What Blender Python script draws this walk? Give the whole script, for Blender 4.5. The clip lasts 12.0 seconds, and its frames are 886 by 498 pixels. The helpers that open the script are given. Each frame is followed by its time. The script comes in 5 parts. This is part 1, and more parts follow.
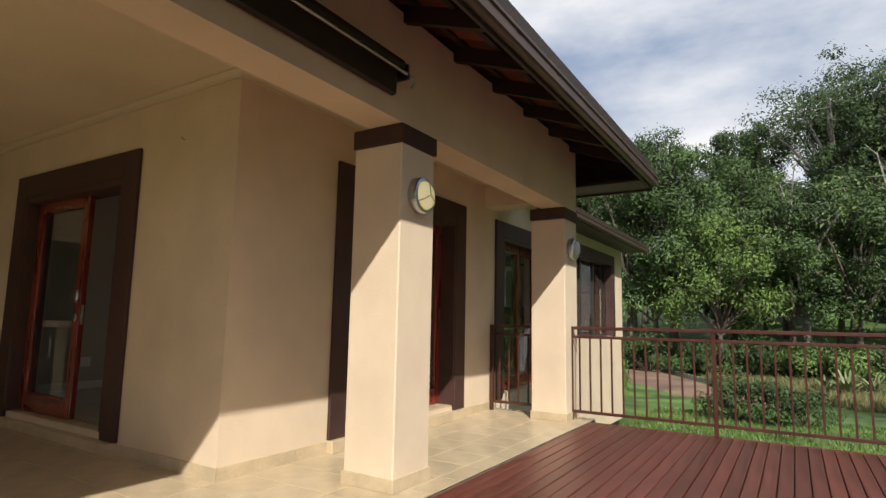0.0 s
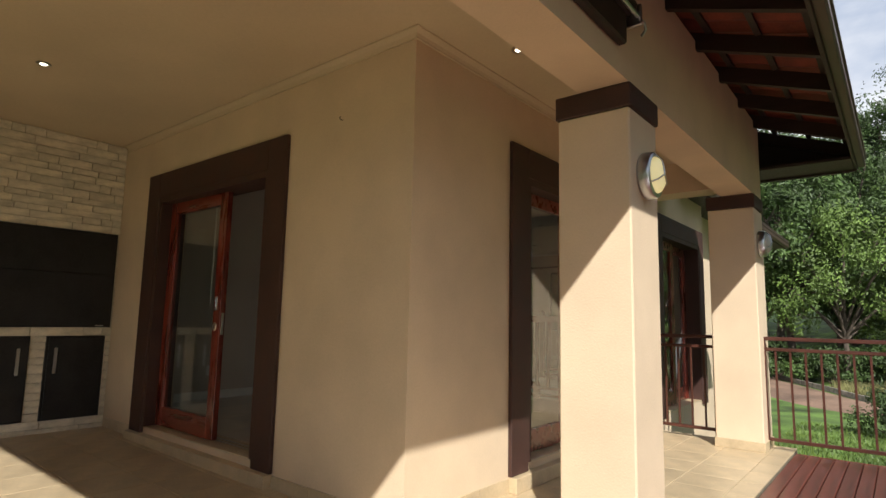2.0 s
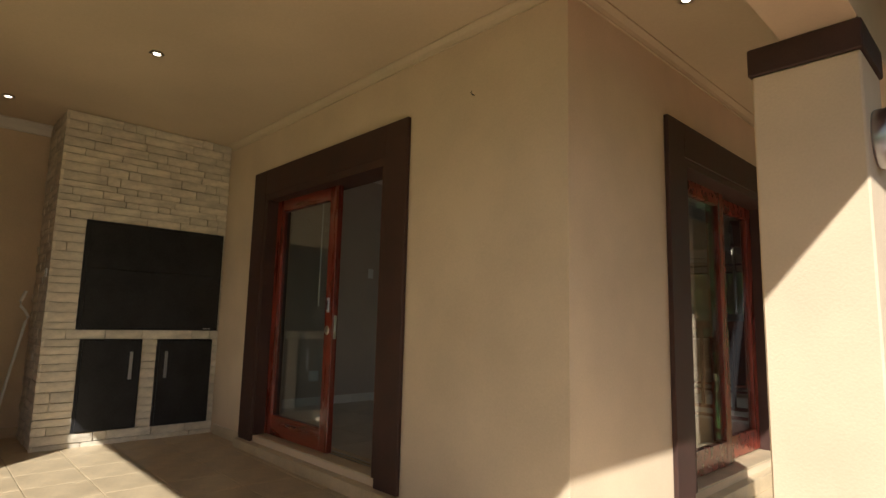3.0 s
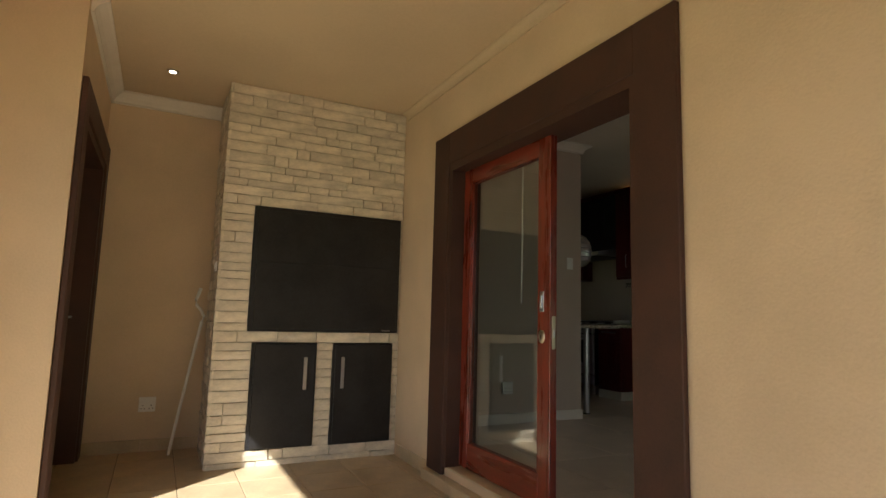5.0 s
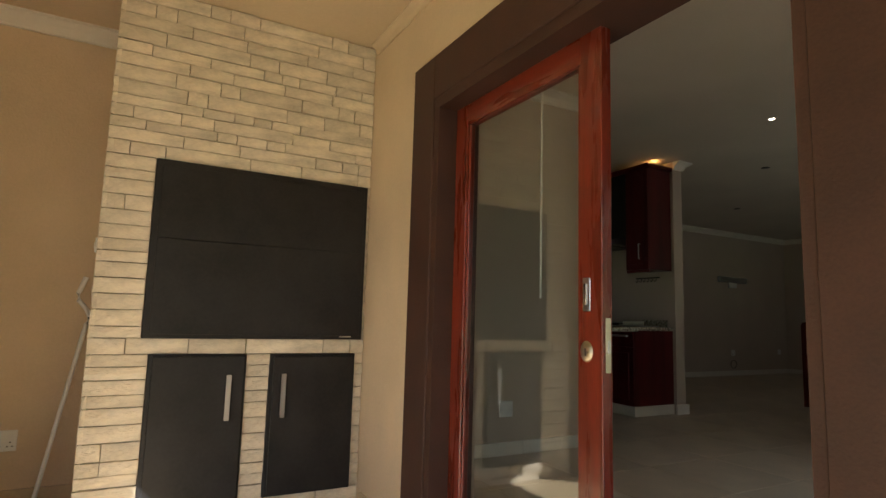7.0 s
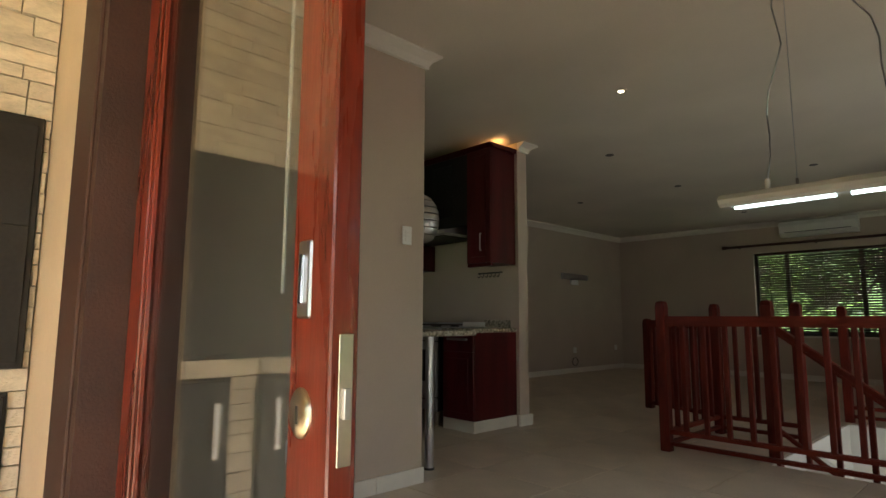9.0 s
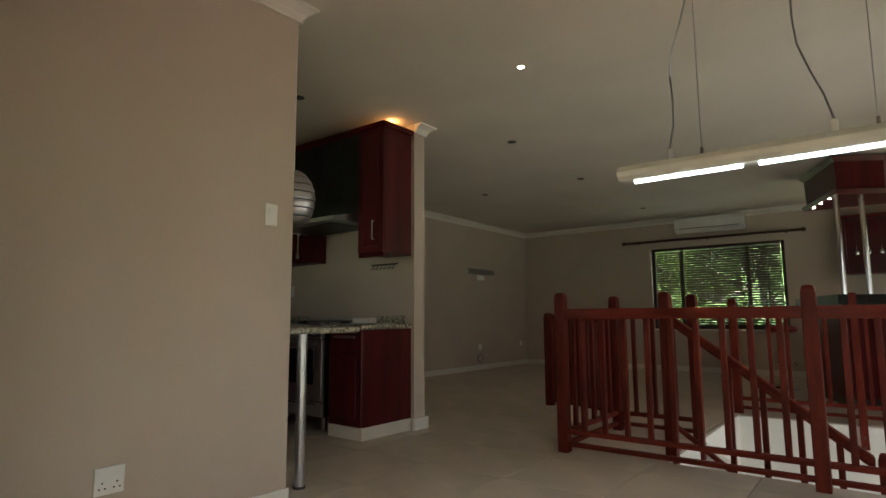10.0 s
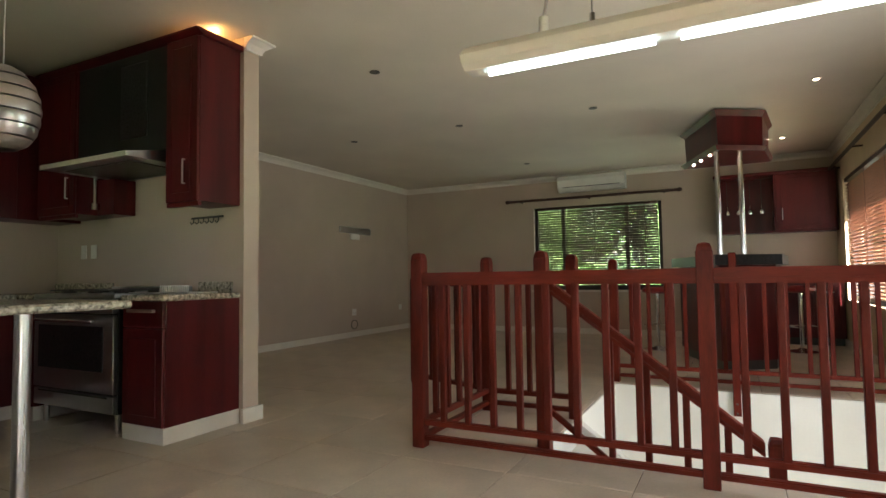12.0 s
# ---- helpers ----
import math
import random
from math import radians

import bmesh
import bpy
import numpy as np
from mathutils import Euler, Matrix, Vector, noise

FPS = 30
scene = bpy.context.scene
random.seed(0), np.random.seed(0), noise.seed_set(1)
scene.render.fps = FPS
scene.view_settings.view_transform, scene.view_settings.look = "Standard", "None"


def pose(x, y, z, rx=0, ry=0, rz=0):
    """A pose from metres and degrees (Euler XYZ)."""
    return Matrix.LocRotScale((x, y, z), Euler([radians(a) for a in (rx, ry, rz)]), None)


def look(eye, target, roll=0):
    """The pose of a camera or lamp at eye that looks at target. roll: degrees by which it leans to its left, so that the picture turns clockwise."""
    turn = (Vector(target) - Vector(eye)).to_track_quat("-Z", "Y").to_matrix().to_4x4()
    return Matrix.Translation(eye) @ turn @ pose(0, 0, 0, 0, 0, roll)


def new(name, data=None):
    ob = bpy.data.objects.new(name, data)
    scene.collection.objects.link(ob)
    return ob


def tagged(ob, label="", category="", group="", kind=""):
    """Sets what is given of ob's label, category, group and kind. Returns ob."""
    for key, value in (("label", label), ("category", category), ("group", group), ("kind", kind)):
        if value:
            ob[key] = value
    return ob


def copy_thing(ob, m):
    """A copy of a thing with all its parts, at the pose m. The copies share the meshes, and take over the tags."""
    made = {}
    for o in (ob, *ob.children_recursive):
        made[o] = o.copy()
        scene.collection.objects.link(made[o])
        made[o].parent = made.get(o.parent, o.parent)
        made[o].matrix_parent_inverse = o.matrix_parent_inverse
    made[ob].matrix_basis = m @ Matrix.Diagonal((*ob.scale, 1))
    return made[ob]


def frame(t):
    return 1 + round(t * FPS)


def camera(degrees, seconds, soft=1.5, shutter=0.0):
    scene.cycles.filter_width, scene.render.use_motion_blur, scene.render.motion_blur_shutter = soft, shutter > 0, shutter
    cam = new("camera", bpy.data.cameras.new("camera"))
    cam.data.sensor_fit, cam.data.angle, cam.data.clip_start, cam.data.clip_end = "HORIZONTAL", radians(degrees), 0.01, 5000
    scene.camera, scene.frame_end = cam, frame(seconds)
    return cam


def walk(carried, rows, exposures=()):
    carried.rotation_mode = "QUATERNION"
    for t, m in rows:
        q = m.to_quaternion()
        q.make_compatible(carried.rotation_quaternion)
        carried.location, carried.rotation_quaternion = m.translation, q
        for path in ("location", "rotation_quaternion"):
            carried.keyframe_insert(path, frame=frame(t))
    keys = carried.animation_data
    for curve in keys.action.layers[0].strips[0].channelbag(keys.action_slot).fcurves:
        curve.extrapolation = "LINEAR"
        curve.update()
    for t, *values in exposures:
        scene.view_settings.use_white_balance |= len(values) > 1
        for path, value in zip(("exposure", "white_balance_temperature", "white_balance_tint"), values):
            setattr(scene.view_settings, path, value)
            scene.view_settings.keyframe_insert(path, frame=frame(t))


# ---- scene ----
cam = camera(76.5, 12.0)
PATH = [
    (0, (0.445, 0.246, 0.896), (-0.605, 1.929, 1.148), 1.1),
    (0.5, (0.186, 0.28, 0.917), (-0.895, 1.944, 1.165), 1.2),
    (1, (-0.057, 0.301, 0.922), (-1.163, 1.949, 1.173), 1.1),
    (1.5, (-0.348, 0.356, 0.929), (-1.512, 1.962, 1.18), 1.2),
    (2, (-0.673, 0.409, 0.959), (-1.927, 1.947, 1.206), 1.2),
    (2.5, (-1.01, 0.453, 0.953), (-2.369, 1.898, 1.207), 1.3),
    (3, (-1.287, 0.494, 0.935), (-2.727, 1.857, 1.196), 1.4),
    (3.5, (-1.585, 0.572, 0.944), (-3.133, 1.812, 1.203), 1.4),
    (5.5, (-2.75, 1.072, 0.956), (-4.542, 1.929, 1.191), 1.6),
    (6, (-3.05, 1.209, 0.961), (-4.838, 2.075, 1.191), 1.5),
    (6.5, (-3.282, 1.319, 0.962), (-5.053, 2.219, 1.194), 1.6),
    (8.5, (-4.065, 2.072, 0.967), (-5.612, 3.315, 1.212), 0.8),
    (9, (-4.171, 2.343, 0.99), (-5.616, 3.703, 1.238), 0.3),
    (9.5, (-4.261, 2.573, 0.975), (-5.608, 4.031, 1.224), -0.0),
    (10, (-4.34, 2.812, 0.965), (-5.562, 4.377, 1.207), -0.3),
    (10.5, (-4.358, 3.038, 0.966), (-5.445, 4.703, 1.174), -0.5),
    (11, (-4.387, 3.296, 0.99), (-5.375, 5.026, 1.164), -0.7),
    (11.5, (-4.456, 3.496, 0.997), (-5.414, 5.246, 1.123), -0.7),
    (12, (-4.563, 3.722, 0.995), (-5.476, 5.498, 1.095), -0.8),
]
EXPOSURES = [(0, 0.1), (1.5, 0.24), (2.5, 0.4), (3.5, 0.62), (5.5, 1.42), (6.5, 1.68), (8.5, 2.55), (9.5, 3.0), (10.5, 3.52), (12, 4.12)]
walk(cam, [(t, look(eye, target, roll)) for t, eye, target, roll in PATH], EXPOSURES)

# ---- world, sun ----
SUN = Vector((1.0, -1.22, 1.21)).normalized()
world = bpy.data.worlds.new("sky")
scene.world = world
world.use_nodes = True
wn, wl = world.node_tree.nodes, world.node_tree.links
wn.clear()
w_out, w_bg = wn.new("ShaderNodeOutputWorld"), wn.new("ShaderNodeBackground")
w_sky = wn.new("ShaderNodeTexSky")
w_sky.sky_type, w_sky.sun_disc = "NISHITA", False
w_sky.sun_elevation = math.asin(SUN.z)
w_sky.sun_rotation = math.atan2(SUN.x, SUN.y)
w_co, w_map = wn.new("ShaderNodeTexCoord"), wn.new("ShaderNodeMapping")
w_map.inputs["Scale"].default_value = (1.1, 1.1, 2.6)
w_noise, w_ramp, w_mix = wn.new("ShaderNodeTexNoise"), wn.new("ShaderNodeValToRGB"), wn.new("ShaderNodeMix")
w_noise.inputs["Scale"].default_value = 1.9
w_noise.inputs["Detail"].default_value = 7
w_noise.inputs["Roughness"].default_value = 0.55
w_ramp.color_ramp.elements[0].position, w_ramp.color_ramp.elements[1].position = 0.36, 0.62
w_mix.data_type = "RGBA"
w_mix.inputs["B"].default_value = (16.5, 16.6, 17.0, 1)
wl.new(w_co.outputs["Generated"], w_map.inputs["Vector"])
wl.new(w_map.outputs[0], w_noise.inputs["Vector"])
wl.new(w_noise.outputs["Fac"], w_ramp.inputs[0])
wl.new(w_ramp.outputs[0], w_mix.inputs["Factor"])
w_haze = wn.new("ShaderNodeMix")
w_haze.data_type = "RGBA"
w_haze.inputs["Factor"].default_value = 0.65
w_haze.inputs["B"].default_value = (7.4, 9.4, 13.2, 1)
wl.new(w_sky.outputs[0], w_haze.inputs["A"])
wl.new(w_haze.outputs["Result"], w_mix.inputs["A"])
wl.new(w_mix.outputs["Result"], w_bg.inputs["Color"])
w_bg.inputs["Strength"].default_value = 0.053
wl.new(w_bg.outputs[0], w_out.inputs[0])
sun_data = bpy.data.lights.new("sun", "SUN")
sun_data.energy, sun_data.angle, sun_data.color = 5.0, radians(0.55), (1.0, 0.98, 0.945)
sun = new("sun", sun_data)
sun.matrix_world = look((0, 0, 30), Vector((0, 0, 30)) - SUN)


# ---- materials ----
def material(name, col, rough=0.6, metal=0.0, var=0.12, scale=6.0, bump=0.0, bscale=60.0, stretch=(1, 1, 1), coat=0.0,
             piece=0.0, col2=None, spec=0.5):
    m = bpy.data.materials.new(name)
    m.use_nodes = True
    n, l = m.node_tree.nodes, m.node_tree.links
    b = n["Principled BSDF"]
    b.inputs["Roughness"].default_value, b.inputs["Metallic"].default_value = rough, metal
    b.inputs["Coat Weight"].default_value = coat
    b.inputs["Coat Roughness"].default_value = 0.08
    b.inputs["Specular IOR Level"].default_value = spec
    co, mp = n.new("ShaderNodeTexCoord"), n.new("ShaderNodeMapping")
    mp.inputs["Scale"].default_value = stretch
    l.new(co.outputs["Object"], mp.inputs["Vector"])
    big, fine = n.new("ShaderNodeTexNoise"), n.new("ShaderNodeTexNoise")
    big.inputs["Scale"].default_value, big.inputs["Detail"].default_value = scale, 5
    fine.inputs["Scale"].default_value, fine.inputs["Detail"].default_value = bscale, 4
    l.new(mp.outputs[0], big.inputs["Vector"])
    l.new(mp.outputs[0], fine.inputs["Vector"])
    mix = n.new("ShaderNodeMix")
    mix.data_type = "RGBA"
    c2 = col2 or tuple(c * (1 - 2.2 * var) for c in col)
    mix.inputs["A"].default_value = (*c2, 1)
    mix.inputs["B"].default_value = (*[min(1, c * (1 + var * 0.6)) for c in col], 1)
    ramp = n.new("ShaderNodeMapRange")
    ramp.inputs["From Min"].default_value, ramp.inputs["From Max"].default_value = 0.3, 0.68
    add = n.new("ShaderNodeMath")
    add.operation = "MULTIPLY_ADD"
    add.inputs[1].default_value = 0.35
    l.new(fine.outputs["Fac"], add.inputs[0])
    l.new(big.outputs["Fac"], add.inputs[2])
    sub = n.new("ShaderNodeMath")
    sub.operation = "SUBTRACT"
    sub.inputs[1].default_value = 0.17
    l.new(add.outputs[0], sub.inputs[0])
    l.new(sub.outputs[0], ramp.inputs["Value"])
    l.new(ramp.outputs["Result"], mix.inputs["Factor"])
    out = mix.outputs["Result"]
    if piece:
        info, hsv = n.new("ShaderNodeObjectInfo"), n.new("ShaderNodeHueSaturation")
        mr = n.new("ShaderNodeMapRange")
        mr.inputs["To Min"].default_value, mr.inputs["To Max"].default_value = 1 - piece, 1 + piece * 0.7
        l.new(info.outputs["Random"], mr.inputs["Value"])
        l.new(mr.outputs["Result"], hsv.inputs["Value"])
        l.new(out, hsv.inputs["Color"])
        out = hsv.outputs["Color"]
    l.new(out, b.inputs["Base Color"])
    rr = n.new("ShaderNodeMapRange")
    rr.inputs["To Min"].default_value, rr.inputs["To Max"].default_value = max(0.02, rough * 0.8), min(1, rough * 1.2)
    l.new(big.outputs["Fac"], rr.inputs["Value"])
    l.new(rr.outputs["Result"], b.inputs["Roughness"])
    if bump:
        bp = n.new("ShaderNodeBump")
        bp.inputs["Strength"].default_value, bp.inputs["Distance"].default_value = bump, 0.004
        l.new(fine.outputs["Fac"], bp.inputs["Height"])
        l.new(bp.outputs[0], b.inputs["Normal"])
    return m


def glass_material(name, tint=(0.9, 0.93, 0.92)):
    m = bpy.data.materials.new(name)
    m.use_nodes = True
    n, l = m.node_tree.nodes, m.node_tree.links
    n.clear()
    out, mix, tr, gl, lw, pw, ma = (n.new("ShaderNode" + k) for k in ("OutputMaterial", "MixShader", "BsdfTransparent", "BsdfGlossy", "LayerWeight", "Math", "Math"))
    tr.inputs[0].default_value = (*tint, 1)
    gl.inputs["Roughness"].default_value = 0.01
    pw.operation, ma.operation = "POWER", "MULTIPLY_ADD"
    pw.inputs[1].default_value = 4.0
    ma.inputs[1].default_value, ma.inputs[2].default_value = 0.88, 0.09
    l.new(lw.outputs["Facing"], pw.inputs[0])
    l.new(pw.outputs[0], ma.inputs[0])
    l.new(ma.outputs[0], mix.inputs[0])
    l.new(tr.outputs[0], mix.inputs[1])
    l.new(gl.outputs[0], mix.inputs[2])
    l.new(mix.outputs[0], out.inputs[0])
    return m


def glow_material(name, col, power):
    m = bpy.data.materials.new(name)
    m.use_nodes = True
    b = m.node_tree.nodes["Principled BSDF"]
    b.inputs["Base Color"].default_value = (0.8, 0.8, 0.78, 1)
    b.inputs["Emission Color"].default_value, b.inputs["Emission Strength"].default_value = (*col, 1), power
    return m


M_PLASTER = material("cream_plaster", (0.69, 0.54, 0.37), 0.85, var=0.05, scale=2.2, bump=0.35, bscale=90)
M_INNER = material("taupe_wall_paint", (0.51, 0.42, 0.34), 0.7, var=0.04, scale=1.5, bump=0.12, bscale=120)
M_CEIL = material("ceiling_paint", (0.68, 0.62, 0.53), 0.8, var=0.04, scale=1.2, bump=0.08, bscale=80)
M_VCEIL = material("veranda_ceiling_paint", (0.61, 0.49, 0.33), 0.75, var=0.05, scale=1.1, bump=0.1, bscale=60)
M_CORNICE = material("white_cornice", (0.74, 0.7, 0.62), 0.6, var=0.03)
M_TRIM = material("dark_brown_trim", (0.062, 0.026, 0.018), 0.65, var=0.15, scale=5, bump=0.3, bscale=140)
M_WOOD = material("red_meranti", (0.2, 0.028, 0.013), 0.28, var=0.22, scale=3, bump=0.12, bscale=30, stretch=(6, 6, 0.7), coat=0.35)
M_WOODX = material("red_meranti_cross", (0.2, 0.028, 0.013), 0.28, var=0.22, scale=3, bump=0.12, bscale=30, stretch=(0.7, 6, 6), coat=0.35)
M_RAIL = material("stained_rail_wood", (0.12, 0.016, 0.009), 0.45, var=0.2, scale=4, bump=0.15, bscale=40, stretch=(5, 5, 0.8), spec=0.14)
M_RAILX = material("stained_rail_wood_long", (0.155, 0.021, 0.011), 0.42, var=0.2, scale=4, bump=0.15, bscale=40, stretch=(0.8, 5, 5), spec=0.14)
M_EXTRAIL = material("painted_rail_steel", (0.075, 0.024, 0.015), 0.42, var=0.15, scale=6, bump=0.1)
M_DECK = material("oiled_deck_board", (0.15, 0.042, 0.028), 0.34, var=0.22, scale=2.5, bump=0.3, bscale=40, stretch=(9, 0.6, 9), piece=0.22)
M_VTILE = material("sand_floor_tile", (0.58, 0.45, 0.28), 0.34, var=0.1, scale=5, bump=0.1, bscale=50, piece=0.07)
M_TILE = material("beige_porcelain_tile", (0.6, 0.5, 0.395), 0.32, var=0.1, scale=2.5, bump=0.04, bscale=60, piece=0.05)
M_GROUT = material("grout", (0.2, 0.16, 0.11), 0.9, var=0.1)
M_ALU = material("satin_aluminium_paint", (0.6, 0.58, 0.53), 0.45, var=0.03)
M_STONE = material("split_stone", (0.74, 0.655, 0.51), 0.85, var=0.13, scale=7, bump=1.0, bscale=45, piece=0.13, stretch=(1, 1, 2.5))
M_MORTAR = material("stone_backing", (0.2, 0.16, 0.11), 0.95)
M_BLACK = material("black_sheet_steel", (0.022, 0.021, 0.022), 0.5, var=0.25, scale=4, bump=0.06, spec=0.35)
M_STEEL = material("brushed_steel", (0.56, 0.56, 0.57), 0.3, 1.0, var=0.03, scale=30, bump=0.03, bscale=200, stretch=(1, 1, 0.05))
M_CHROME = material("chrome", (0.75, 0.75, 0.76), 0.1, 1.0, var=0.03)
M_BRASS = material("satin_lock_metal", (0.6, 0.55, 0.44), 0.3, 1.0, var=0.1)
M_WHITE = material("white_plastic", (0.78, 0.77, 0.73), 0.4, var=0.03)
M_DARKWOOD = material("dark_roof_timber", (0.035, 0.02, 0.014), 0.6, var=0.2, scale=4, bump=0.3, stretch=(1, 5, 5))
M_ROOFTILE = material("clay_roof_tile", (0.24, 0.06, 0.035), 0.8, var=0.2, scale=6, bump=0.3, piece=0.15)
M_GUTTER = material("brown_gutter", (0.07, 0.042, 0.032), 0.45, var=0.12, scale=4)
M_CAB = material("gloss_cherry_board", (0.09, 0.008, 0.009), 0.36, var=0.18, scale=2, bump=0.03, stretch=(4, 4, 0.5), coat=0.06, spec=0.3)
M_GRANITE = material("speckled_granite", (0.5, 0.46, 0.37), 0.18, var=0.35, scale=38, bscale=120, col2=(0.07, 0.065, 0.05))
M_DGRANITE = material("black_granite", (0.02, 0.02, 0.022), 0.3, var=0.4, scale=60)
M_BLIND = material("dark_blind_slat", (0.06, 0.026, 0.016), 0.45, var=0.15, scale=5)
# Lighter copy of the slat colour, with window 2's sunlight put in.
M_BLIND_SUN = material("blind_slat_sun_in_colour", (0.24, 0.1, 0.055), 0.5, var=0.15, scale=5)
M_FRAME = material("dark_window_frame", (0.03, 0.02, 0.016), 0.5, var=0.12)
M_LEAF = material("foliage", (0.068, 0.12, 0.026), 0.6, var=0.35, scale=0.9, bscale=3, piece=0.25)
M_LEAF2 = material("light_foliage", (0.12, 0.19, 0.035), 0.6, var=0.3, scale=0.9, bscale=3, piece=0.2)
M_BARK = material("bark", (0.13, 0.1, 0.075), 0.9, var=0.3, scale=5, bump=0.6, bscale=25)
M_PALE = material("pale_bark", (0.34, 0.3, 0.25), 0.9, var=0.3, scale=5, bump=0.5, bscale=25)
M_GRASS = material("lawn", (0.11, 0.19, 0.035), 0.9, var=0.35, scale=0.7, bump=0.8, bscale=30)
M_DIRT = material("dirt_road", (0.24, 0.15, 0.1), 0.95, var=0.2, scale=0.6, bump=0.4, bscale=12)
M_WELL = material("white_well_paint", (0.76, 0.75, 0.7), 0.7, var=0.03, scale=2)
M_GLASS = glass_material("clear_glass")
M_SPOT = glow_material("lit_lamp_glass", (1.0, 0.9, 0.7), 5)
M_TUBE = glow_material("lit_tube", (0.75, 0.95, 1.0), 0.9)
M_BULK = glow_material("lit_bulkhead_glass", (1.0, 0.8, 0.25), 0.36)
M_FROST = material("frosted_glass", (0.5, 0.5, 0.46), 0.35, var=0.06)
M_OFF = material("unlit_lamp", (0.05, 0.045, 0.04), 0.4)


# ---- building helpers ----
def box(bm, x0, x1, y0, y1, z0, z1):
    v = [bm.verts.new((x, y, z)) for z in (z0, z1) for y in (y0, y1) for x in (x0, x1)]
    for f in ((0, 2, 3, 1), (4, 5, 7, 6), (0, 1, 5, 4), (2, 6, 7, 3), (0, 4, 6, 2), (1, 3, 7, 5)):
        bm.faces.new([v[i] for i in f])
    return v


def soft_box(bm, x0, x1, y0, y1, z0, z1, r=0.004, seg=1):
    v = box(bm, x0, x1, y0, y1, z0, z1)
    es = list({e for a in v for e in a.link_edges})
    bmesh.ops.bevel(bm, geom=es, offset=r, segments=seg, affect="EDGES", profile=0.5)


def tube(bm, p, q, r, seg=12, r2=None):
    p, q = Vector(p), Vector(q)
    d = q - p
    m = Matrix.Translation((p + q) / 2) @ d.to_track_quat("Z", "Y").to_matrix().to_4x4()
    bmesh.ops.create_cone(bm, cap_ends=True, segments=seg, radius1=r, radius2=r if r2 is None else r2, depth=d.length, matrix=m)


def pipe(bm, pts, r, seg=8):
    rings = []
    for i, p in enumerate(pts):
        a, c = Vector(pts[max(i - 1, 0)]), Vector(pts[min(i + 1, len(pts) - 1)])
        q = (c - a).to_track_quat("Z", "Y")
        rings.append([bm.verts.new(Vector(p) + q @ Vector((r * math.cos(k * math.tau / seg), r * math.sin(k * math.tau / seg), 0))) for k in range(seg)])
    for a, c in zip(rings, rings[1:]):
        for k in range(seg):
            bm.faces.new((a[k], a[(k + 1) % seg], c[(k + 1) % seg], c[k]))
    bm.faces.new(rings[0][::-1])
    bm.faces.new(rings[-1])


def lathe(bm, prof, m=Matrix(), seg=24, caps=True):
    rings = [[bm.verts.new(m @ Vector((r * math.cos(k * math.tau / seg), r * math.sin(k * math.tau / seg), z))) for k in range(seg)] for r, z in prof]
    for a, c in zip(rings, rings[1:]):
        for k in range(seg):
            bm.faces.new((a[k], a[(k + 1) % seg], c[(k + 1) % seg], c[k]))
    if caps:
        bm.faces.new(rings[0][::-1])
        bm.faces.new(rings[-1])


def prism(bm, plan, z0, z1):
    a = [bm.verts.new((x, y, z0)) for x, y in plan]
    c = [bm.verts.new((x, y, z1)) for x, y in plan]
    k = len(plan)
    bm.faces.new(a[::-1])
    bm.faces.new(c)
    for i in range(k):
        bm.faces.new((a[i], a[(i + 1) % k], c[(i + 1) % k], c[i]))


def extrude_x(bm, sec, x0, x1):
    """A section of (y, z) points run along x."""
    a = [bm.verts.new((x0, y, z)) for y, z in sec]
    c = [bm.verts.new((x1, y, z)) for y, z in sec]
    k = len(sec)
    bm.faces.new(a)
    bm.faces.new(c[::-1])
    for i in range(k):
        bm.faces.new((a[i], c[i], c[(i + 1) % k], a[(i + 1) % k]))


def extrude_y(bm, sec, y0, y1):
    """A section of (x, z) points run along y."""
    a = [bm.verts.new((x, y0, z)) for x, z in sec]
    c = [bm.verts.new((x, y1, z)) for x, z in sec]
    k = len(sec)
    bm.faces.new(a)
    bm.faces.new(c[::-1])
    for i in range(k):
        bm.faces.new((a[i], c[i], c[(i + 1) % k], a[(i + 1) % k]))


def mesh_of(name, bm, mat, smooth=False):
    bmesh.ops.recalc_face_normals(bm, faces=bm.faces)
    me = bpy.data.meshes.new(name)
    bm.to_mesh(me)
    bm.free()
    me.materials.append(mat)
    if smooth:
        me.shade_smooth()
        me.set_sharp_from_angle(angle=radians(40))
    return me


def part(name, bm, mat, parent, label="", smooth=False):
    ob = new(name, mesh_of(name, bm, mat, smooth))
    ob.parent = parent
    if label:
        tagged(ob, label)
    return ob


def thing(name, label, category, group="", at=(0, 0, 0), turn=0.0):
    ob = new(name)
    ob.matrix_world = pose(*at, 0, 0, turn)
    return tagged(ob, label, category, group)


def solid(name, bm, mat, label, category, kind="structure", smooth=False):
    return tagged(new(name, mesh_of(name, bm, mat, smooth)), label, category, kind=kind)


def bpart(name, mat, parent, *b, r=0.0, label=""):
    bm = bmesh.new()
    soft_box(bm, *b, r=r) if r else box(bm, *b)
    return part(name, bm, mat, parent, label)


def tpart(name, mat, parent, p, q, r, seg=14, r2=None, label=""):
    bm = bmesh.new()
    tube(bm, p, q, r, seg, r2)
    return part(name, bm, mat, parent, label, True)


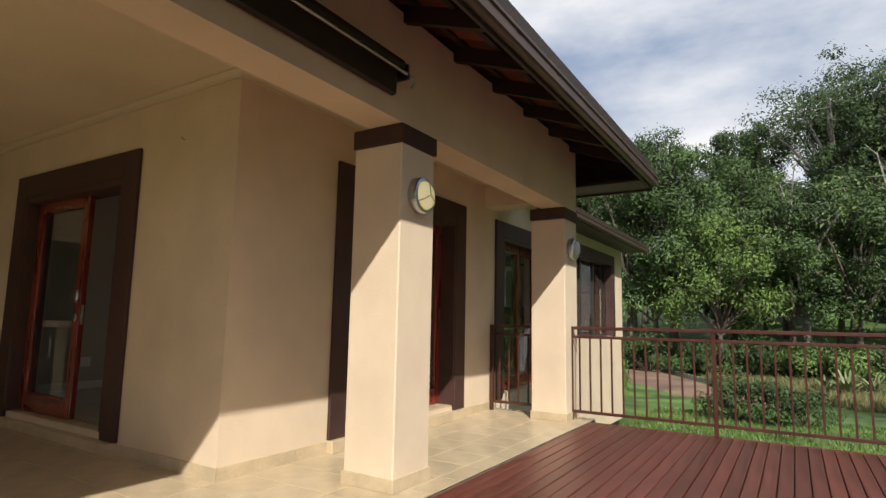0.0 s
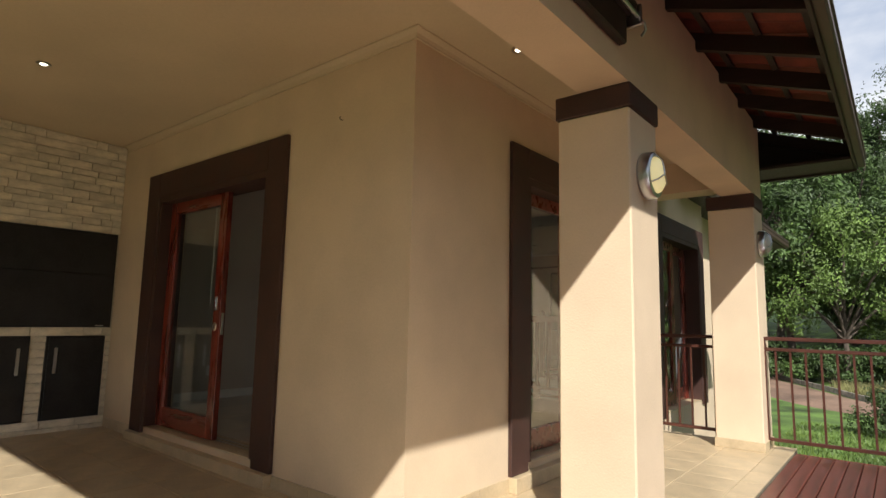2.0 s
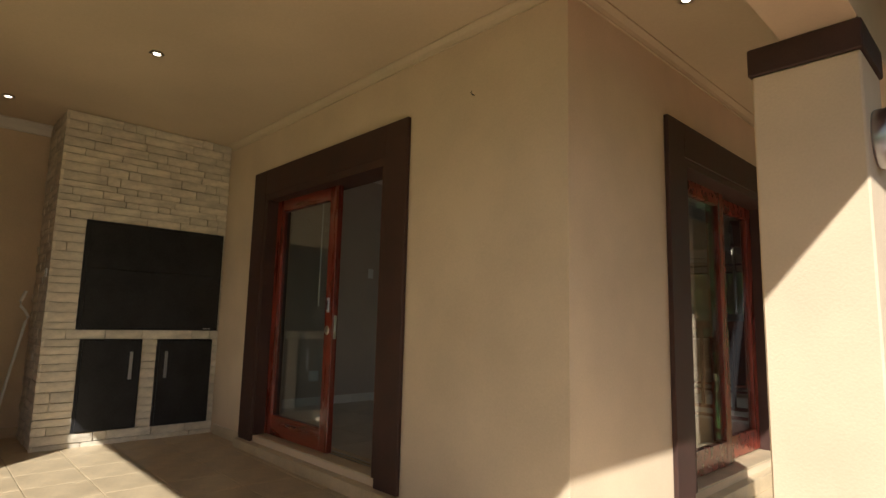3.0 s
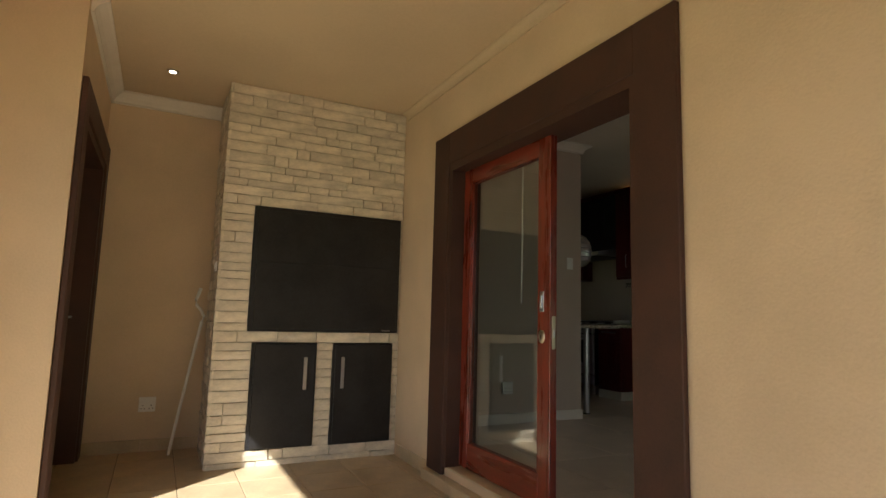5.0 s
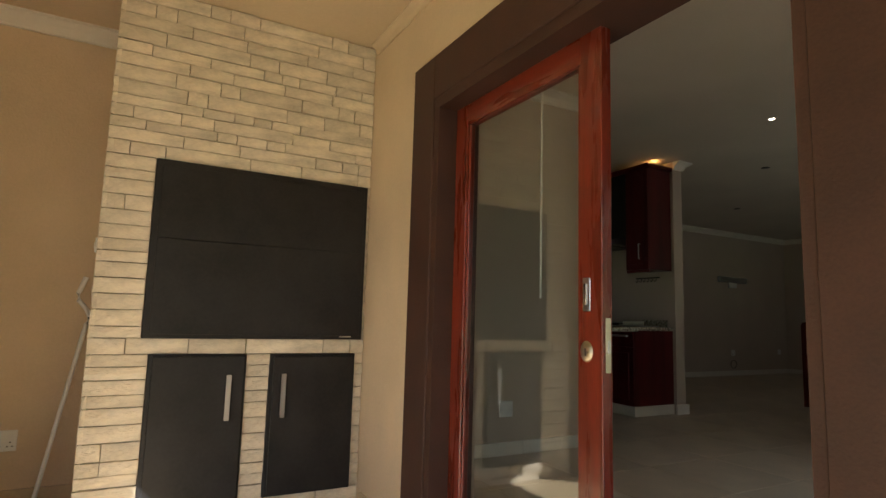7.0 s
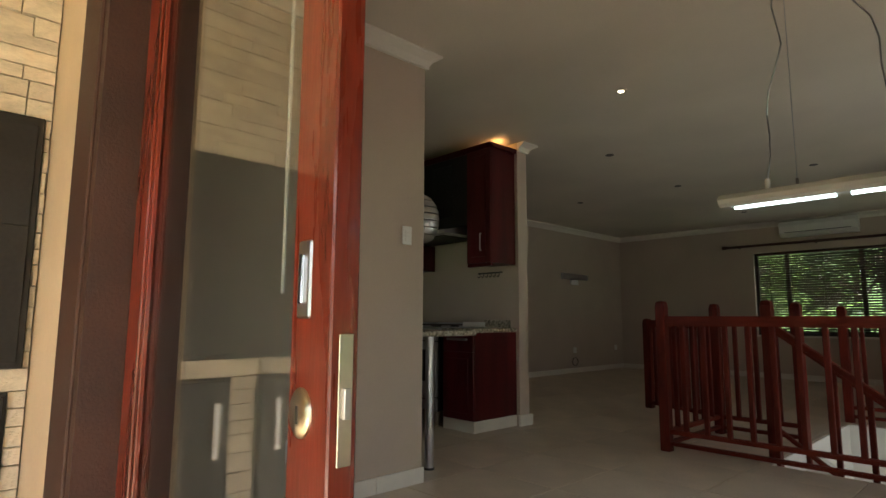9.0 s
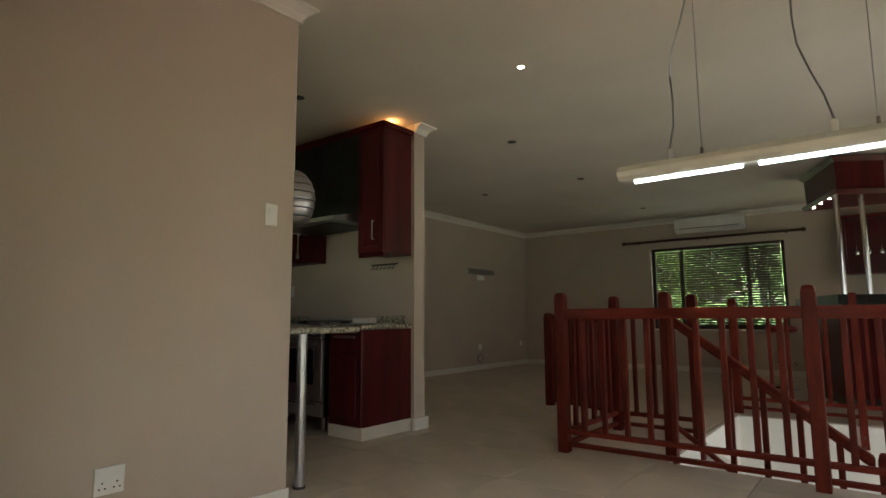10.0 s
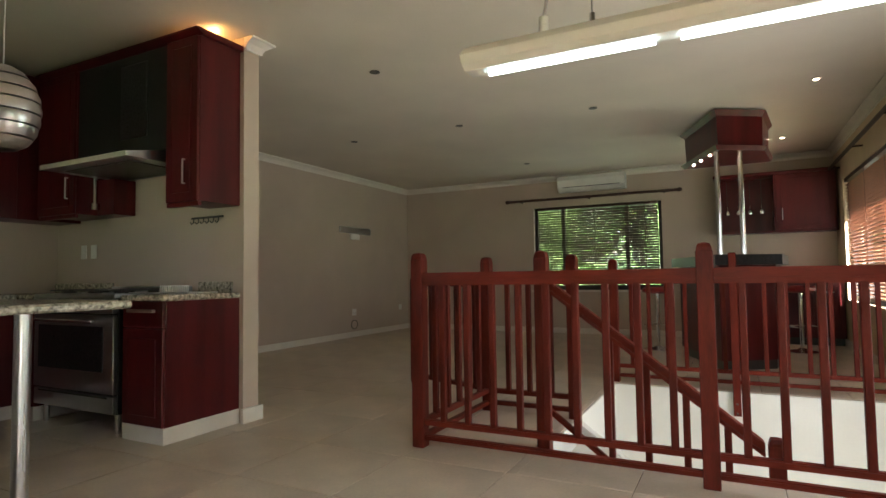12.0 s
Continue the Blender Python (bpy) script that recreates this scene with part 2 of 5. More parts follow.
def wall(name, mat, axis, f0, f1, a0, a1, z0, z1, holes=(), label="plain painted wall"):
    """A wall along an axis, f0 to f1 thick, with holes (a0, a1, z0, z1) cut through it."""
    bm = bmesh.new()
    def put(p, q, s, t):
        if q - p > 1e-4 and t - s > 1e-4:
            box(bm, p, q, f0, f1, s, t) if axis == "x" else box(bm, f0, f1, p, q, s, t)
    at = a0
    for p, q, s, t in sorted(holes):
        put(at, p, z0, z1)
        put(p, q, z0, s)
        put(p, q, t, z1)
        at = q
    put(at, a1, z0, z1)
    return solid(name, bm, mat, label, "wall")

# ---- the plan ----
F = -0.16            # veranda floor
WA, WB = 2.67, -2.746  # outer faces of the two veranda walls
TH = 0.23
CEIL, VCEIL = 2.74, 2.61
EAST, WEST, NORTH = -3.22, -10.34, 13.4
D1 = (-5.80, -4.12, -0.02, 1.99)
D2 = (3.89, 5.60, -0.02, 1.99)
D3 = (6.80, 8.30, -0.02, 1.99)
W3 = (10.2, 12.75, 0.62, 2.22)
NW = (-7.70, -5.55, 0.74, 2.2)
DD = (-7.18, -5.97, F, 1.99)

# ---- shell ----
wall("wall_veranda_long", M_PLASTER, "x", WA, WA + TH, -7.35, WB, F, VCEIL + 0.25, [D1], "cream plastered outer wall with a wide sliding door opening")
wall("wall_veranda_short", M_PLASTER, "y", WB - TH, WB, WA + TH, 8.6, -1.2, 2.95, [D2, D3], "cream plastered outer wall with two door openings")
wall("wall_wing", M_PLASTER, "y", EAST, -2.95, 8.6, NORTH + 0.2, -1.2, 2.95, [W3], "cream plastered wing wall with a shuttered window")
wall("wall_north", M_INNER, "x", NORTH, NORTH + 0.2, WEST - 0.2, EAST, -1.2, 2.95, [NW], "taupe painted end wall with a wide window")
wall("wall_west", M_INNER, "y", WEST - 0.2, WEST, 6.74, NORTH, -1.2, 2.95, (), "taupe painted living room wall")
wall("wall_kitchen_west", M_INNER, "y", -10.1, -9.9, WA + TH, 6.6, -0.2, 2.95, (), "taupe painted kitchen wall")
wall("wall_kitchen_north", M_INNER, "x", 6.60, 6.74, WEST, -7.625, 0, 2.95, (), "taupe partition that ends in a narrow pier")
wall("wall_passage", M_INNER, "y", -6.99, -6.87, WA + TH + 0.004, 4.71, 0, 2.95, (), "taupe painted wall beside the sliding door")
wall("wall_inner_lining", M_INNER, "x", WA + TH, WA + TH + 0.012, -9.9, WB - TH, 0, CEIL, [(D1[0], D1[1], -0.02, D1[3]), (-9.3, -8.1, 1.0, 2.0)], "taupe painted inner face of the outer wall")
wall("wall_inner_east", M_INNER, "y", WB - TH - 0.012, WB - TH, WA + TH + 0.012, 8.6, 0, CEIL, [D2, D3], "taupe painted inner face of the outer wall")
wall("wall_barbecue_back", M_PLASTER, "y", -7.55, -7.35, 0.3, WA + TH, F, 2.9, (), "cream plastered veranda end wall")
wall("wall_side_room", M_PLASTER, "x", 0.29, 0.49, -7.35, -5.79, F, 2.9, [DD], "cream plastered return wall with a brown-framed door")
# Unseen wall, added to keep the sun off the side room's end face.
wall("wall_side_room_sun_block", M_PLASTER, "x", -0.27, -0.11, -5.796, -5.29, F, 2.18, (), "cream plastered wall out of view, added to shade the side room's end")
wall("wall_side_room_front", M_PLASTER, "y", -5.96, -5.8, -0.5, 0.29, F, 2.9, (), "cream plastered wall of the side room")


def cornice(name, axis, f, a0, a1, z, s, mat=M_CORNICE):
    """A stepped cove cornice, s: the side to which it stands out from the wall's face f."""
    bm = bmesh.new()
    sec = [(f, z), (f + s * 0.085, z), (f + s * 0.085, z - 0.014), (f + s * 0.07, z - 0.02), (f + s * 0.035, z - 0.045),
           (f + s * 0.018, z - 0.075), (f + s * 0.018, z - 0.09), (f, z - 0.09)]
    extrude_x(bm, sec, a0, a1) if axis == "x" else extrude_y(bm, sec, a0, a1)
    return solid(name, bm, mat, "white moulded plaster cornice under the ceiling", "cornice")


cornice("trim_cornice_barbecue", "y", -7.35, 0.49, 1.3, VCEIL, 1)
cornice("trim_cornice_side", "x", 0.49, -7.35, -5.84, VCEIL, 1)
cornice("trim_cornice_west", "y", WEST, 6.74, NORTH, CEIL, 1)
cornice("trim_cornice_north", "x", NORTH, WEST, EAST, CEIL, -1)
cornice("trim_cornice_east", "y", EAST, 8.6, NORTH, CEIL, -1)


def cornice_corner(name, x, y, y0, x0, top=CEIL, s=1, mat=M_CORNICE, k=1.0):
    """The same cove, mitred round an outer corner at x, y; s: the side of y to which it stands out."""
    bm = bmesh.new()
    sec = [(0, 0), (0.085, 0), (0.085, -0.014), (0.07, -0.02), (0.035, -0.045), (0.018, -0.075), (0.018, -0.09), (0, -0.09)]
    sec = [(d * k, z * k) for d, z in sec]
    rings = [[bm.verts.new((p, q, top - 0.001 + z)) for p, q, z in row] for row in
             ([(x + d, y0, z) for d, z in sec], [(x + d, y + s * d, z) for d, z in sec], [(x0, y + s * d, z) for d, z in sec])]
    for a, b in zip(rings, rings[1:]):
        for i in range(len(sec)):
            j = (i + 1) % len(sec)
            bm.faces.new((a[i], a[j], b[j], b[i]))
    bm.faces.new(rings[0])
    bm.faces.new(rings[-1][::-1])
    bmesh.ops.recalc_face_normals(bm, faces=bm.faces[:])
    return solid(name, bm, mat, "white moulded plaster cornice under the ceiling", "cornice")


cornice_corner("trim_cornice_veranda", WB, WA, 6.63, -6.62, VCEIL, -1, M_VCEIL, 0.6)
cornice_corner("trim_cornice_passage", -6.87, 4.71, WA + TH + 0.012, -6.99)
cornice_corner("trim_cornice_pier", -7.625, 6.74, 6.6, WEST)

bm = bmesh.new()
for b in ((WEST, -6.0, WA + TH, NORTH), (-6.0, EAST, WA + TH, NORTH)):
    box(bm, b[0], b[1], b[2], b[3], CEIL, CEIL + 0.05)
solid("ceiling", bm, M_CEIL, "matt off-white living room ceiling with small downlights", "ceiling")
bm = bmesh.new()
box(bm, -7.35, WB, -0.55, WA, VCEIL, VCEIL + 0.05)
box(bm, WB, -1.967, -0.55, 6.63, VCEIL, VCEIL + 0.05)
solid("ceiling_veranda", bm, M_VCEIL, "cream painted veranda ceiling with small downlights", "ceiling")


def skirting(name, axis, f, a0, a1, z, s, mat, h=0.09, label="tile skirting at the foot of the wall", d=0.012):
    bm = bmesh.new()
    lo, hi = sorted((f, f + s * d))
    n = max(1, round((a1 - a0) / 0.36))
    for i in range(n):
        p, q = a0 + (a1 - a0) * i / n + 0.0015, a0 + (a1 - a0) * (i + 1) / n - 0.0015
        box(bm, p, q, lo, hi, z, z + h) if axis == "x" else box(bm, lo, hi, p, q, z, z + h)
    return solid(name, bm, mat, label, "skirting")


skirting("baseboard_long_a", "x", WA, -6.6, D1[0] - 0.23, F + 0.037, -1, M_VTILE)
skirting("baseboard_long_b", "x", WA, D1[1] + 0.21, WB + 0.012, F, -1, M_VTILE)
skirting("baseboard_short_a", "y", WB, WA, D2[0] - 0.22, F, 1, M_VTILE)
skirting("baseboard_short_b", "y", WB, D2[1] + 0.22, D3[0] - 0.22, F, 1, M_VTILE)
skirting("baseboard_end", "y", -7.35, 0.49, 1.3, F + 0.045, 1, M_VTILE)
skirting("baseboard_passage", "y", -6.87, WA + TH + 0.02, 4.722, 0, 1, M_CORNICE)
skirting("baseboard_passage_end", "x", 4.71, -6.99, -6.858, 0, 1, M_CORNICE)
skirting("baseboard_west", "y", WEST, 6.72, NORTH, 0, 1, M_CORNICE)
skirting("baseboard_north", "x", NORTH, WEST, EAST, 0, -1, M_CORNICE)
skirting("baseboard_east", "y", EAST, 8.6, NORTH, 0, -1, M_CORNICE)
skirting("baseboard_pier", "y", -7.625, 6.575, 6.765, 0, 1, M_CORNICE, 0.1, d=0.026)
skirting("baseboard_partition", "x", 6.74, WEST, -7.626, 0, 1, M_CORNICE, 0.1, d=0.024)

# veranda columns and beams
bm = bmesh.new()
box(bm, -1.965, -1.69, -0.55, 6.63, 2.19, 2.95)
solid("beam_front", bm, M_PLASTER, "cream plastered beam over the veranda columns", "beam")
bm = bmesh.new()
box(bm, -5.84, -1.967, -0.55, -0.15, 2.19, 2.86)
solid("beam_side", bm, M_PLASTER, "cream plastered beam along the veranda's side", "beam")
bm = bmesh.new()
box(bm, WB, -1.967, 6.63 - 0.3, 6.63, 2.3, 2.86)
solid("beam_end", bm, M_PLASTER, "cream plastered cross beam", "beam")


def column(x0, y0):
    c = thing("column", "square cream plastered veranda column with a dark brown cap band", "column", "veranda columns", (x0 + 0.2, y0 + 0.2, F))
    bpart("shaft", M_PLASTER, c, -0.2, 0.2, -0.2, 0.2, 0, 2.19 - F - 0.13, r=0.008)
    bpart("cap", M_TRIM, c, -0.212, 0.212, -0.212, 0.212, 2.19 - F - 0.13, 2.19 - F - 0.002, r=0.006, label="dark brown painted cap band")
    bpart("plinth_tile", M_VTILE, c, -0.21, 0.21, -0.21, 0.21, 0, 0.085, r=0.003, label="sand coloured skirting tile")
    return c


for y0 in (3.135, 6.228, -0.56):
    column(-2.09, y0)

# roof over the veranda: rafters, battens with clay tiles, fascia and gutter
SLOPE = 0.36


def roof_z(x):
    return 2.66 + (-0.86 - x) * SLOPE


bm = bmesh.new()
for i in range(24):
    xa, xb = -0.94 - i * 0.3, -0.94 - (i + 1) * 0.3 - 0.05
    za, zb = roof_z(xa) + 0.085, roof_z(xb) + 0.07
    for k in range(44):
        y0, y1 = -0.95 + k * 0.2, -0.95 + (k + 1) * 0.2
        if y1 > 7.16:
            continue
        v = [bm.verts.new(p) for p in ((xa, y0, za), (xa, y0 + 0.1, za + 0.03), (xa, y1, za), (xb, y1, zb), (xb, y0 + 0.1, zb + 0.03), (xb, y0, zb))]
        bm.faces.new((v[0], v[1], v[4], v[5]))
        bm.faces.new((v[1], v[2], v[3], v[4]))
        u = [bm.verts.new(p) for p in ((xa, y0, za - 0.012), (xa, y0 + 0.1, za + 0.018), (xa, y1, za - 0.012))]
        bm.faces.new((v[0], u[0], u[1], v[1]))
        bm.faces.new((v[1], u[1], u[2], v[2]))
extrude_y(bm, [(-0.95, roof_z(-0.95) + 0.125), (-8.0, roof_z(-8.0) + 0.125), (-8.0, roof_z(-8.0) + 0.14), (-0.95, roof_z(-0.95) + 0.14)], -0.95, 7.15)
roof = solid("roof_tiles", bm, M_ROOFTILE, "pitched roof of red clay tiles", "roof")
bm = bmesh.new()
box(bm, -8.0, -2.1, 0.55, 7.6, 3.4, 3.45)
box(bm, WEST - 0.3, -2.9, 2.6, 13.7, 2.96, 3.02)
solid("roof_deck", bm, M_DARKWOOD, "dark roof boarding above the rooms", "roof")
rafters = thing("rafters", "row of dark-stained rafters under the overhanging eave", "rafters")
tagged(rafters, kind="structure")
for i in range(13):
    y = -0.85 + i * 0.66
    bm = bmesh.new()
    sec = [(-2.3, roof_z(-2.3) - 0.08), (-0.86, roof_z(-0.86) - 0.07), (-0.86, roof_z(-0.86) + 0.05), (-2.3, roof_z(-2.3) + 0.05)]
    extrude_y(bm, sec, y, y + 0.05)
    part("rafter", bm, M_DARKWOOD, rafters)
for i in range(5):
    x = -0.98 - i * 0.3
    bpart("batten", M_DARKWOOD, rafters, x - 0.038, x, -0.9, 7.1, roof_z(x) + 0.052, roof_z(x) + 0.078)


def eave(name, x, y0, y1, z):
    e = tagged(thing(name, "dark brown fascia board with a box gutter along the eave", "eave"), kind="structure")
    bpart("fascia", M_DARKWOOD, e, x - 0.085, x - 0.062, y0, y1, z - 0.13, z + (0.19 if x > -1 else 0.1), r=0.003)
    bm = bmesh.new()
    sec = [(x - 0.06, z), (x - 0.06, z - 0.105), (x - 0.012, z - 0.105), (x, z - 0.09), (x, z - 0.03), (x + 0.012, z - 0.02), (x + 0.012, z),
           (x + 0.004, z), (x + 0.002, z - 0.014), (x - 0.008, z - 0.024), (x - 0.008, z - 0.095), (x - 0.052, z - 0.095), (x - 0.052, z)]
    extrude_y(bm, sec, y0, y1)
    part("gutter", bm, M_GUTTER, e, "brown metal box gutter")
    return e


eave("eave_veranda", -0.86, -0.95, 7.15, 2.63)
bm = bmesh.new()
extrude_y(bm, [(-2.7, 2.48), (-0.93, 2.48), (-0.93, 2.74), (-2.7, 3.36)], 7.11, 7.15)
box(bm, -2.09, -0.95, 6.66, 7.11, 2.5, 2.53)
solid("eave_end", bm, M_DARKWOOD, "dark boarded end of the eave with its soffit", "eave")
eave("eave_wing", -2.42, 7.6, 14.0, 2.68)
bm = bmesh.new()
extrude_y(bm, [(-2.42, 2.72), (-4.6, 3.6), (-4.6, 3.56), (-2.42, 2.66)], 7.66, 14.0)
box(bm, -2.95, -2.48, 7.66, 14.0, 2.58, 2.6)
solid("roof_wing", bm, M_DARKWOOD, "dark underside of the wing's tiled roof", "roof")
bm = bmesh.new()
extrude_x(bm, [(-0.95, 2.62), (-0.95, 2.72), (0.6, 3.42), (0.6, 3.36)], -8.0, -0.85)
solid("roof_side", bm, M_DARKWOOD, "dark roof slope over the veranda's open side", "roof")


# ---- doors and windows ----
def architrave(name, axis, f, s, hole, w=0.22, d=0.03, z0=None):
    """A flat plaster band round a door opening, proud of the wall's face."""
    a0, a1, zb, zt = hole
    zb = zb if z0 is None else z0
    bm = bmesh.new()
    lo, hi = sorted((f + s * 0.001, f + s * d))
    for p, q, u, v in ((a0 - w, a0, zb, zt + w), (a1, a1 + w, zb, zt + w), (a0, a1, zt, zt + w)):
        soft_box(bm, p, q, lo, hi, u, v, 0.004) if axis == "x" else soft_box(bm, lo, hi, p, q, u, v, 0.004)
    return solid(name, bm, M_TRIM, "wide dark brown painted plaster band framing a doorway", "door surround")


architrave("trim_door_1", "x", WA, -1, D1, 0.22, z0=-0.06)
architrave("trim_door_2", "y", WB, 1, D2, 0.22, z0=-0.06)
architrave("trim_door_3", "y", WB, 1, D3, 0.2, z0=-0.06)
architrave("trim_side_door", "x", 0.49, 1, DD, 0.16)


def lining(name, axis, f0, f1, hole, mat=M_WOOD):
    a0, a1, zb, zt = hole
    bm = bmesh.new()
    def b(p, q, u, v):
        box(bm, p, q, f0, f1, u, v) if axis == "x" else box(bm, f0, f1, p, q, u, v)
    b(a0, a0 + 0.045, zb + 0.016, zt)
    b(a1 - 0.03, a1, zb + 0.016, zt)
    b(a0 + 0.045, a1 - 0.03, zt - 0.05, zt)
    return solid(name, bm, mat, "hardwood frame lining a door opening", "door frame")


lining("trim_door_frame_1", "x", WA - 0.022, WA + 0.2, D1, M_TRIM)
lining("trim_door_frame_2", "y", WB - 0.2, WB + 0.022, D2, M_TRIM)
lining("trim_side_door_frame", "x", 0.372, 0.505, DD, M_TRIM)
lining("trim_door_frame_3", "y", WB - 0.2, WB + 0.022, D3, M_TRIM)


def sill(name, b, mat=M_VTILE, label="tiled door threshold with a raised step"):
    bm = bmesh.new()
    soft_box(bm, *b, r=0.004)
    solid(name, bm, mat, label, "threshold")


sill("sill_door_1", (D1[0] - 0.22, D1[1] + 0.22, WA - 0.07, WA - 0.001, F, -0.062))
sill("sill_door_1_inner", (D1[0], D1[1], WA - 0.004, WA + TH + 0.01, -0.0195, -0.004))
sill("sill_door_2", (WB + 0.001, WB + 0.07, D2[0] - 0.22, D2[1] + 0.22, F, -0.062))
sill("sill_door_2_inner", (WB - TH - 0.01, WB + 0.004, D2[0], D2[1], -0.0195, -0.004))
sill("sill_door_3_inner", (WB - TH - 0.01, WB + 0.004, D3[0], D3[1], -0.0195, -0.004))
bm = bmesh.new()
box(bm, D1[0] + 0.05, D1[1] - 0.03, WA + 0.118, WA + 0.126, -0.003, 0.004)
box(bm, D1[0] + 0.05, D1[1] - 0.03, WA + 0.165, WA + 0.173, -0.003, 0.004)
solid("trim_door_track", bm, M_STEEL, "steel sliding door track", "door track")


def sliding_leaf(name, axis, f, a0, a1, z0, z1, lock=0, label="red hardwood sliding door leaf with a full-height glass pane", bar=0.0):
    """A glazed leaf, 45 mm thick; lock: 1 where its closing stile is at a1, -1 at a0."""
    d = thing(name, label, "sliding door")
    tagged(d, kind="structure")
    def b(nm, mat, p, q, u, v, g0=0.0, g1=0.045, r=0.003, label=""):
        return bpart(nm, mat, d, *((p, q, f + g0, f + g1) if axis == "x" else (f + g0, f + g1, p, q)), u, v, r=r, label=label)
    sw = 0.1
    b("stile", M_WOOD, a0, a0 + sw, z0, z1)
    b("stile", M_WOOD, a1 - sw, a1, z0, z1)
    b("top_rail", M_WOODX, a0 + sw, a1 - sw, z1 - 0.1, z1)
    b("bottom_rail", M_WOODX, a0 + sw, a1 - sw, z0, z0 + 0.16)
    if bar:
        b("mid_rail", M_WOODX, a0 + sw, a1 - sw, bar - 0.03, bar + 0.03)
    for p, q, u, v in ((a0 + sw, a0 + sw + 0.016, z0 + 0.16, z1 - 0.1), (a1 - sw - 0.016, a1 - sw, z0 + 0.16, z1 - 0.1)):
        b("glazing_bead", M_WOOD, p, q, u, v, 0.006, 0.018, r=0.002)
    g = b("pane", M_GLASS, a0 + sw, a1 - sw, z0 + 0.16, z1 - 0.1, 0.02, 0.026, r=0, label="clear glass pane")
    g.visible_shadow = False
    return d, b


leaf, lb = sliding_leaf("door_1", "x", WA + 0.074, D1[0] + 0.045, -4.81, 0.004, D1[3] - 0.05, 1)
lb("flush_handle", M_STEEL, -4.896, -4.86, 0.99, 1.1, -0.004, 0.002, label="steel flush pull")
lb("handle_bar", M_CHROME, -4.884, -4.874, 1.01, 1.08, -0.009, -0.003, r=0.002)
lb("lock_plate", M_BRASS, -4.809, -4.806, 0.8, 0.97, 0.012, 0.034, r=0.001, label="worn metal lock plate on the door's edge")
lb("lock_hook", M_STEEL, -4.807, -4.8, 0.86, 0.9, 0.018, 0.028, r=0.001)
bm = bmesh.new()
lathe(bm, [(0.0, -0.007), (0.022, -0.007), (0.027, -0.003), (0.028, 0.002)], Matrix.Translation((-4.878, WA + 0.074, 0.862)) @ Matrix.Rotation(radians(90), 4, "X") @ Matrix.Diagonal((1, 1.25, -1, 1)))
part("escutcheon", bm, M_BRASS, leaf, "oval satin metal keyhole cover", True)
lb("keyhole", M_OFF, -4.881, -4.875, 0.848, 0.872, -0.0078, -0.0068, r=0)
wand = thing("blind_wand", "thin pale blind wand hanging behind the glass door", "blind wand", at=(-5.42, WA + TH + 0.09, 0))
tpart("rod", M_WHITE, wand, (0, 0, 1.05), (0, 0, 2.1), 0.005, 8)
bpart("bracket", M_WHITE, wand, -0.01, 0.01, -0.09 + 0.013, 0.008, 2.1, 2.12, r=0.002)
leaf2, lb2 = sliding_leaf("door_2", "y", WB - 0.145, D2[0] + 0.05, D2[0] + 0.95, 0.004, D2[3] - 0.05)
lb2("flush_handle", M_STEEL, D2[0] + 0.085, D2[0] + 0.12, 0.99, 1.1, 0.043, 0.049, label="steel flush pull")
lb2("escutcheon", M_BRASS, D2[0] + 0.085, D2[0] + 0.12, 0.84, 0.89, 0.043, 0.05, r=0.003, label="satin keyhole cover")
sliding_leaf("door_2_inner", "y", WB - 0.195, D2[0] + 0.86, D2[1] - 0.03, 0.004, D2[3] - 0.05)
sliding_leaf("door_3", "y", WB - 0.145, D3[0] + 0.05, D3[0] + 0.8, 0.004, D3[3] - 0.05)
sliding_leaf("door_3_inner", "y", WB - 0.195, D3[0] + 0.72, D3[1] - 0.03, 0.004, D3[3] - 0.05)
side = tagged(thing("door_side_room", "closed dark red hardwood door in a brown surround", "door"), kind="structure")
bpart("leaf", M_WOOD, side, DD[0] + 0.02, DD[1] - 0.02, 0.33, 0.37, F + 0.01, DD[3] - 0.02, r=0.004)
for z0, z1 in ((F + 0.2, 0.7), (0.85, 1.85)):
    bpart("panel", M_WOOD, side, DD[0] + 0.14, DD[1] - 0.14, 0.368, 0.384, z0, z1, r=0.012)
bpart("handle_plate", M_STEEL, side, DD[0] + 0.05, DD[0] + 0.09, 0.37, 0.378, 0.75, 0.95, r=0.002, label="steel door handle plate")
tpart("handle", M_STEEL, side, (DD[0] + 0.07, 0.4, 0.88), (DD[0] + 0.18, 0.4, 0.88), 0.008)


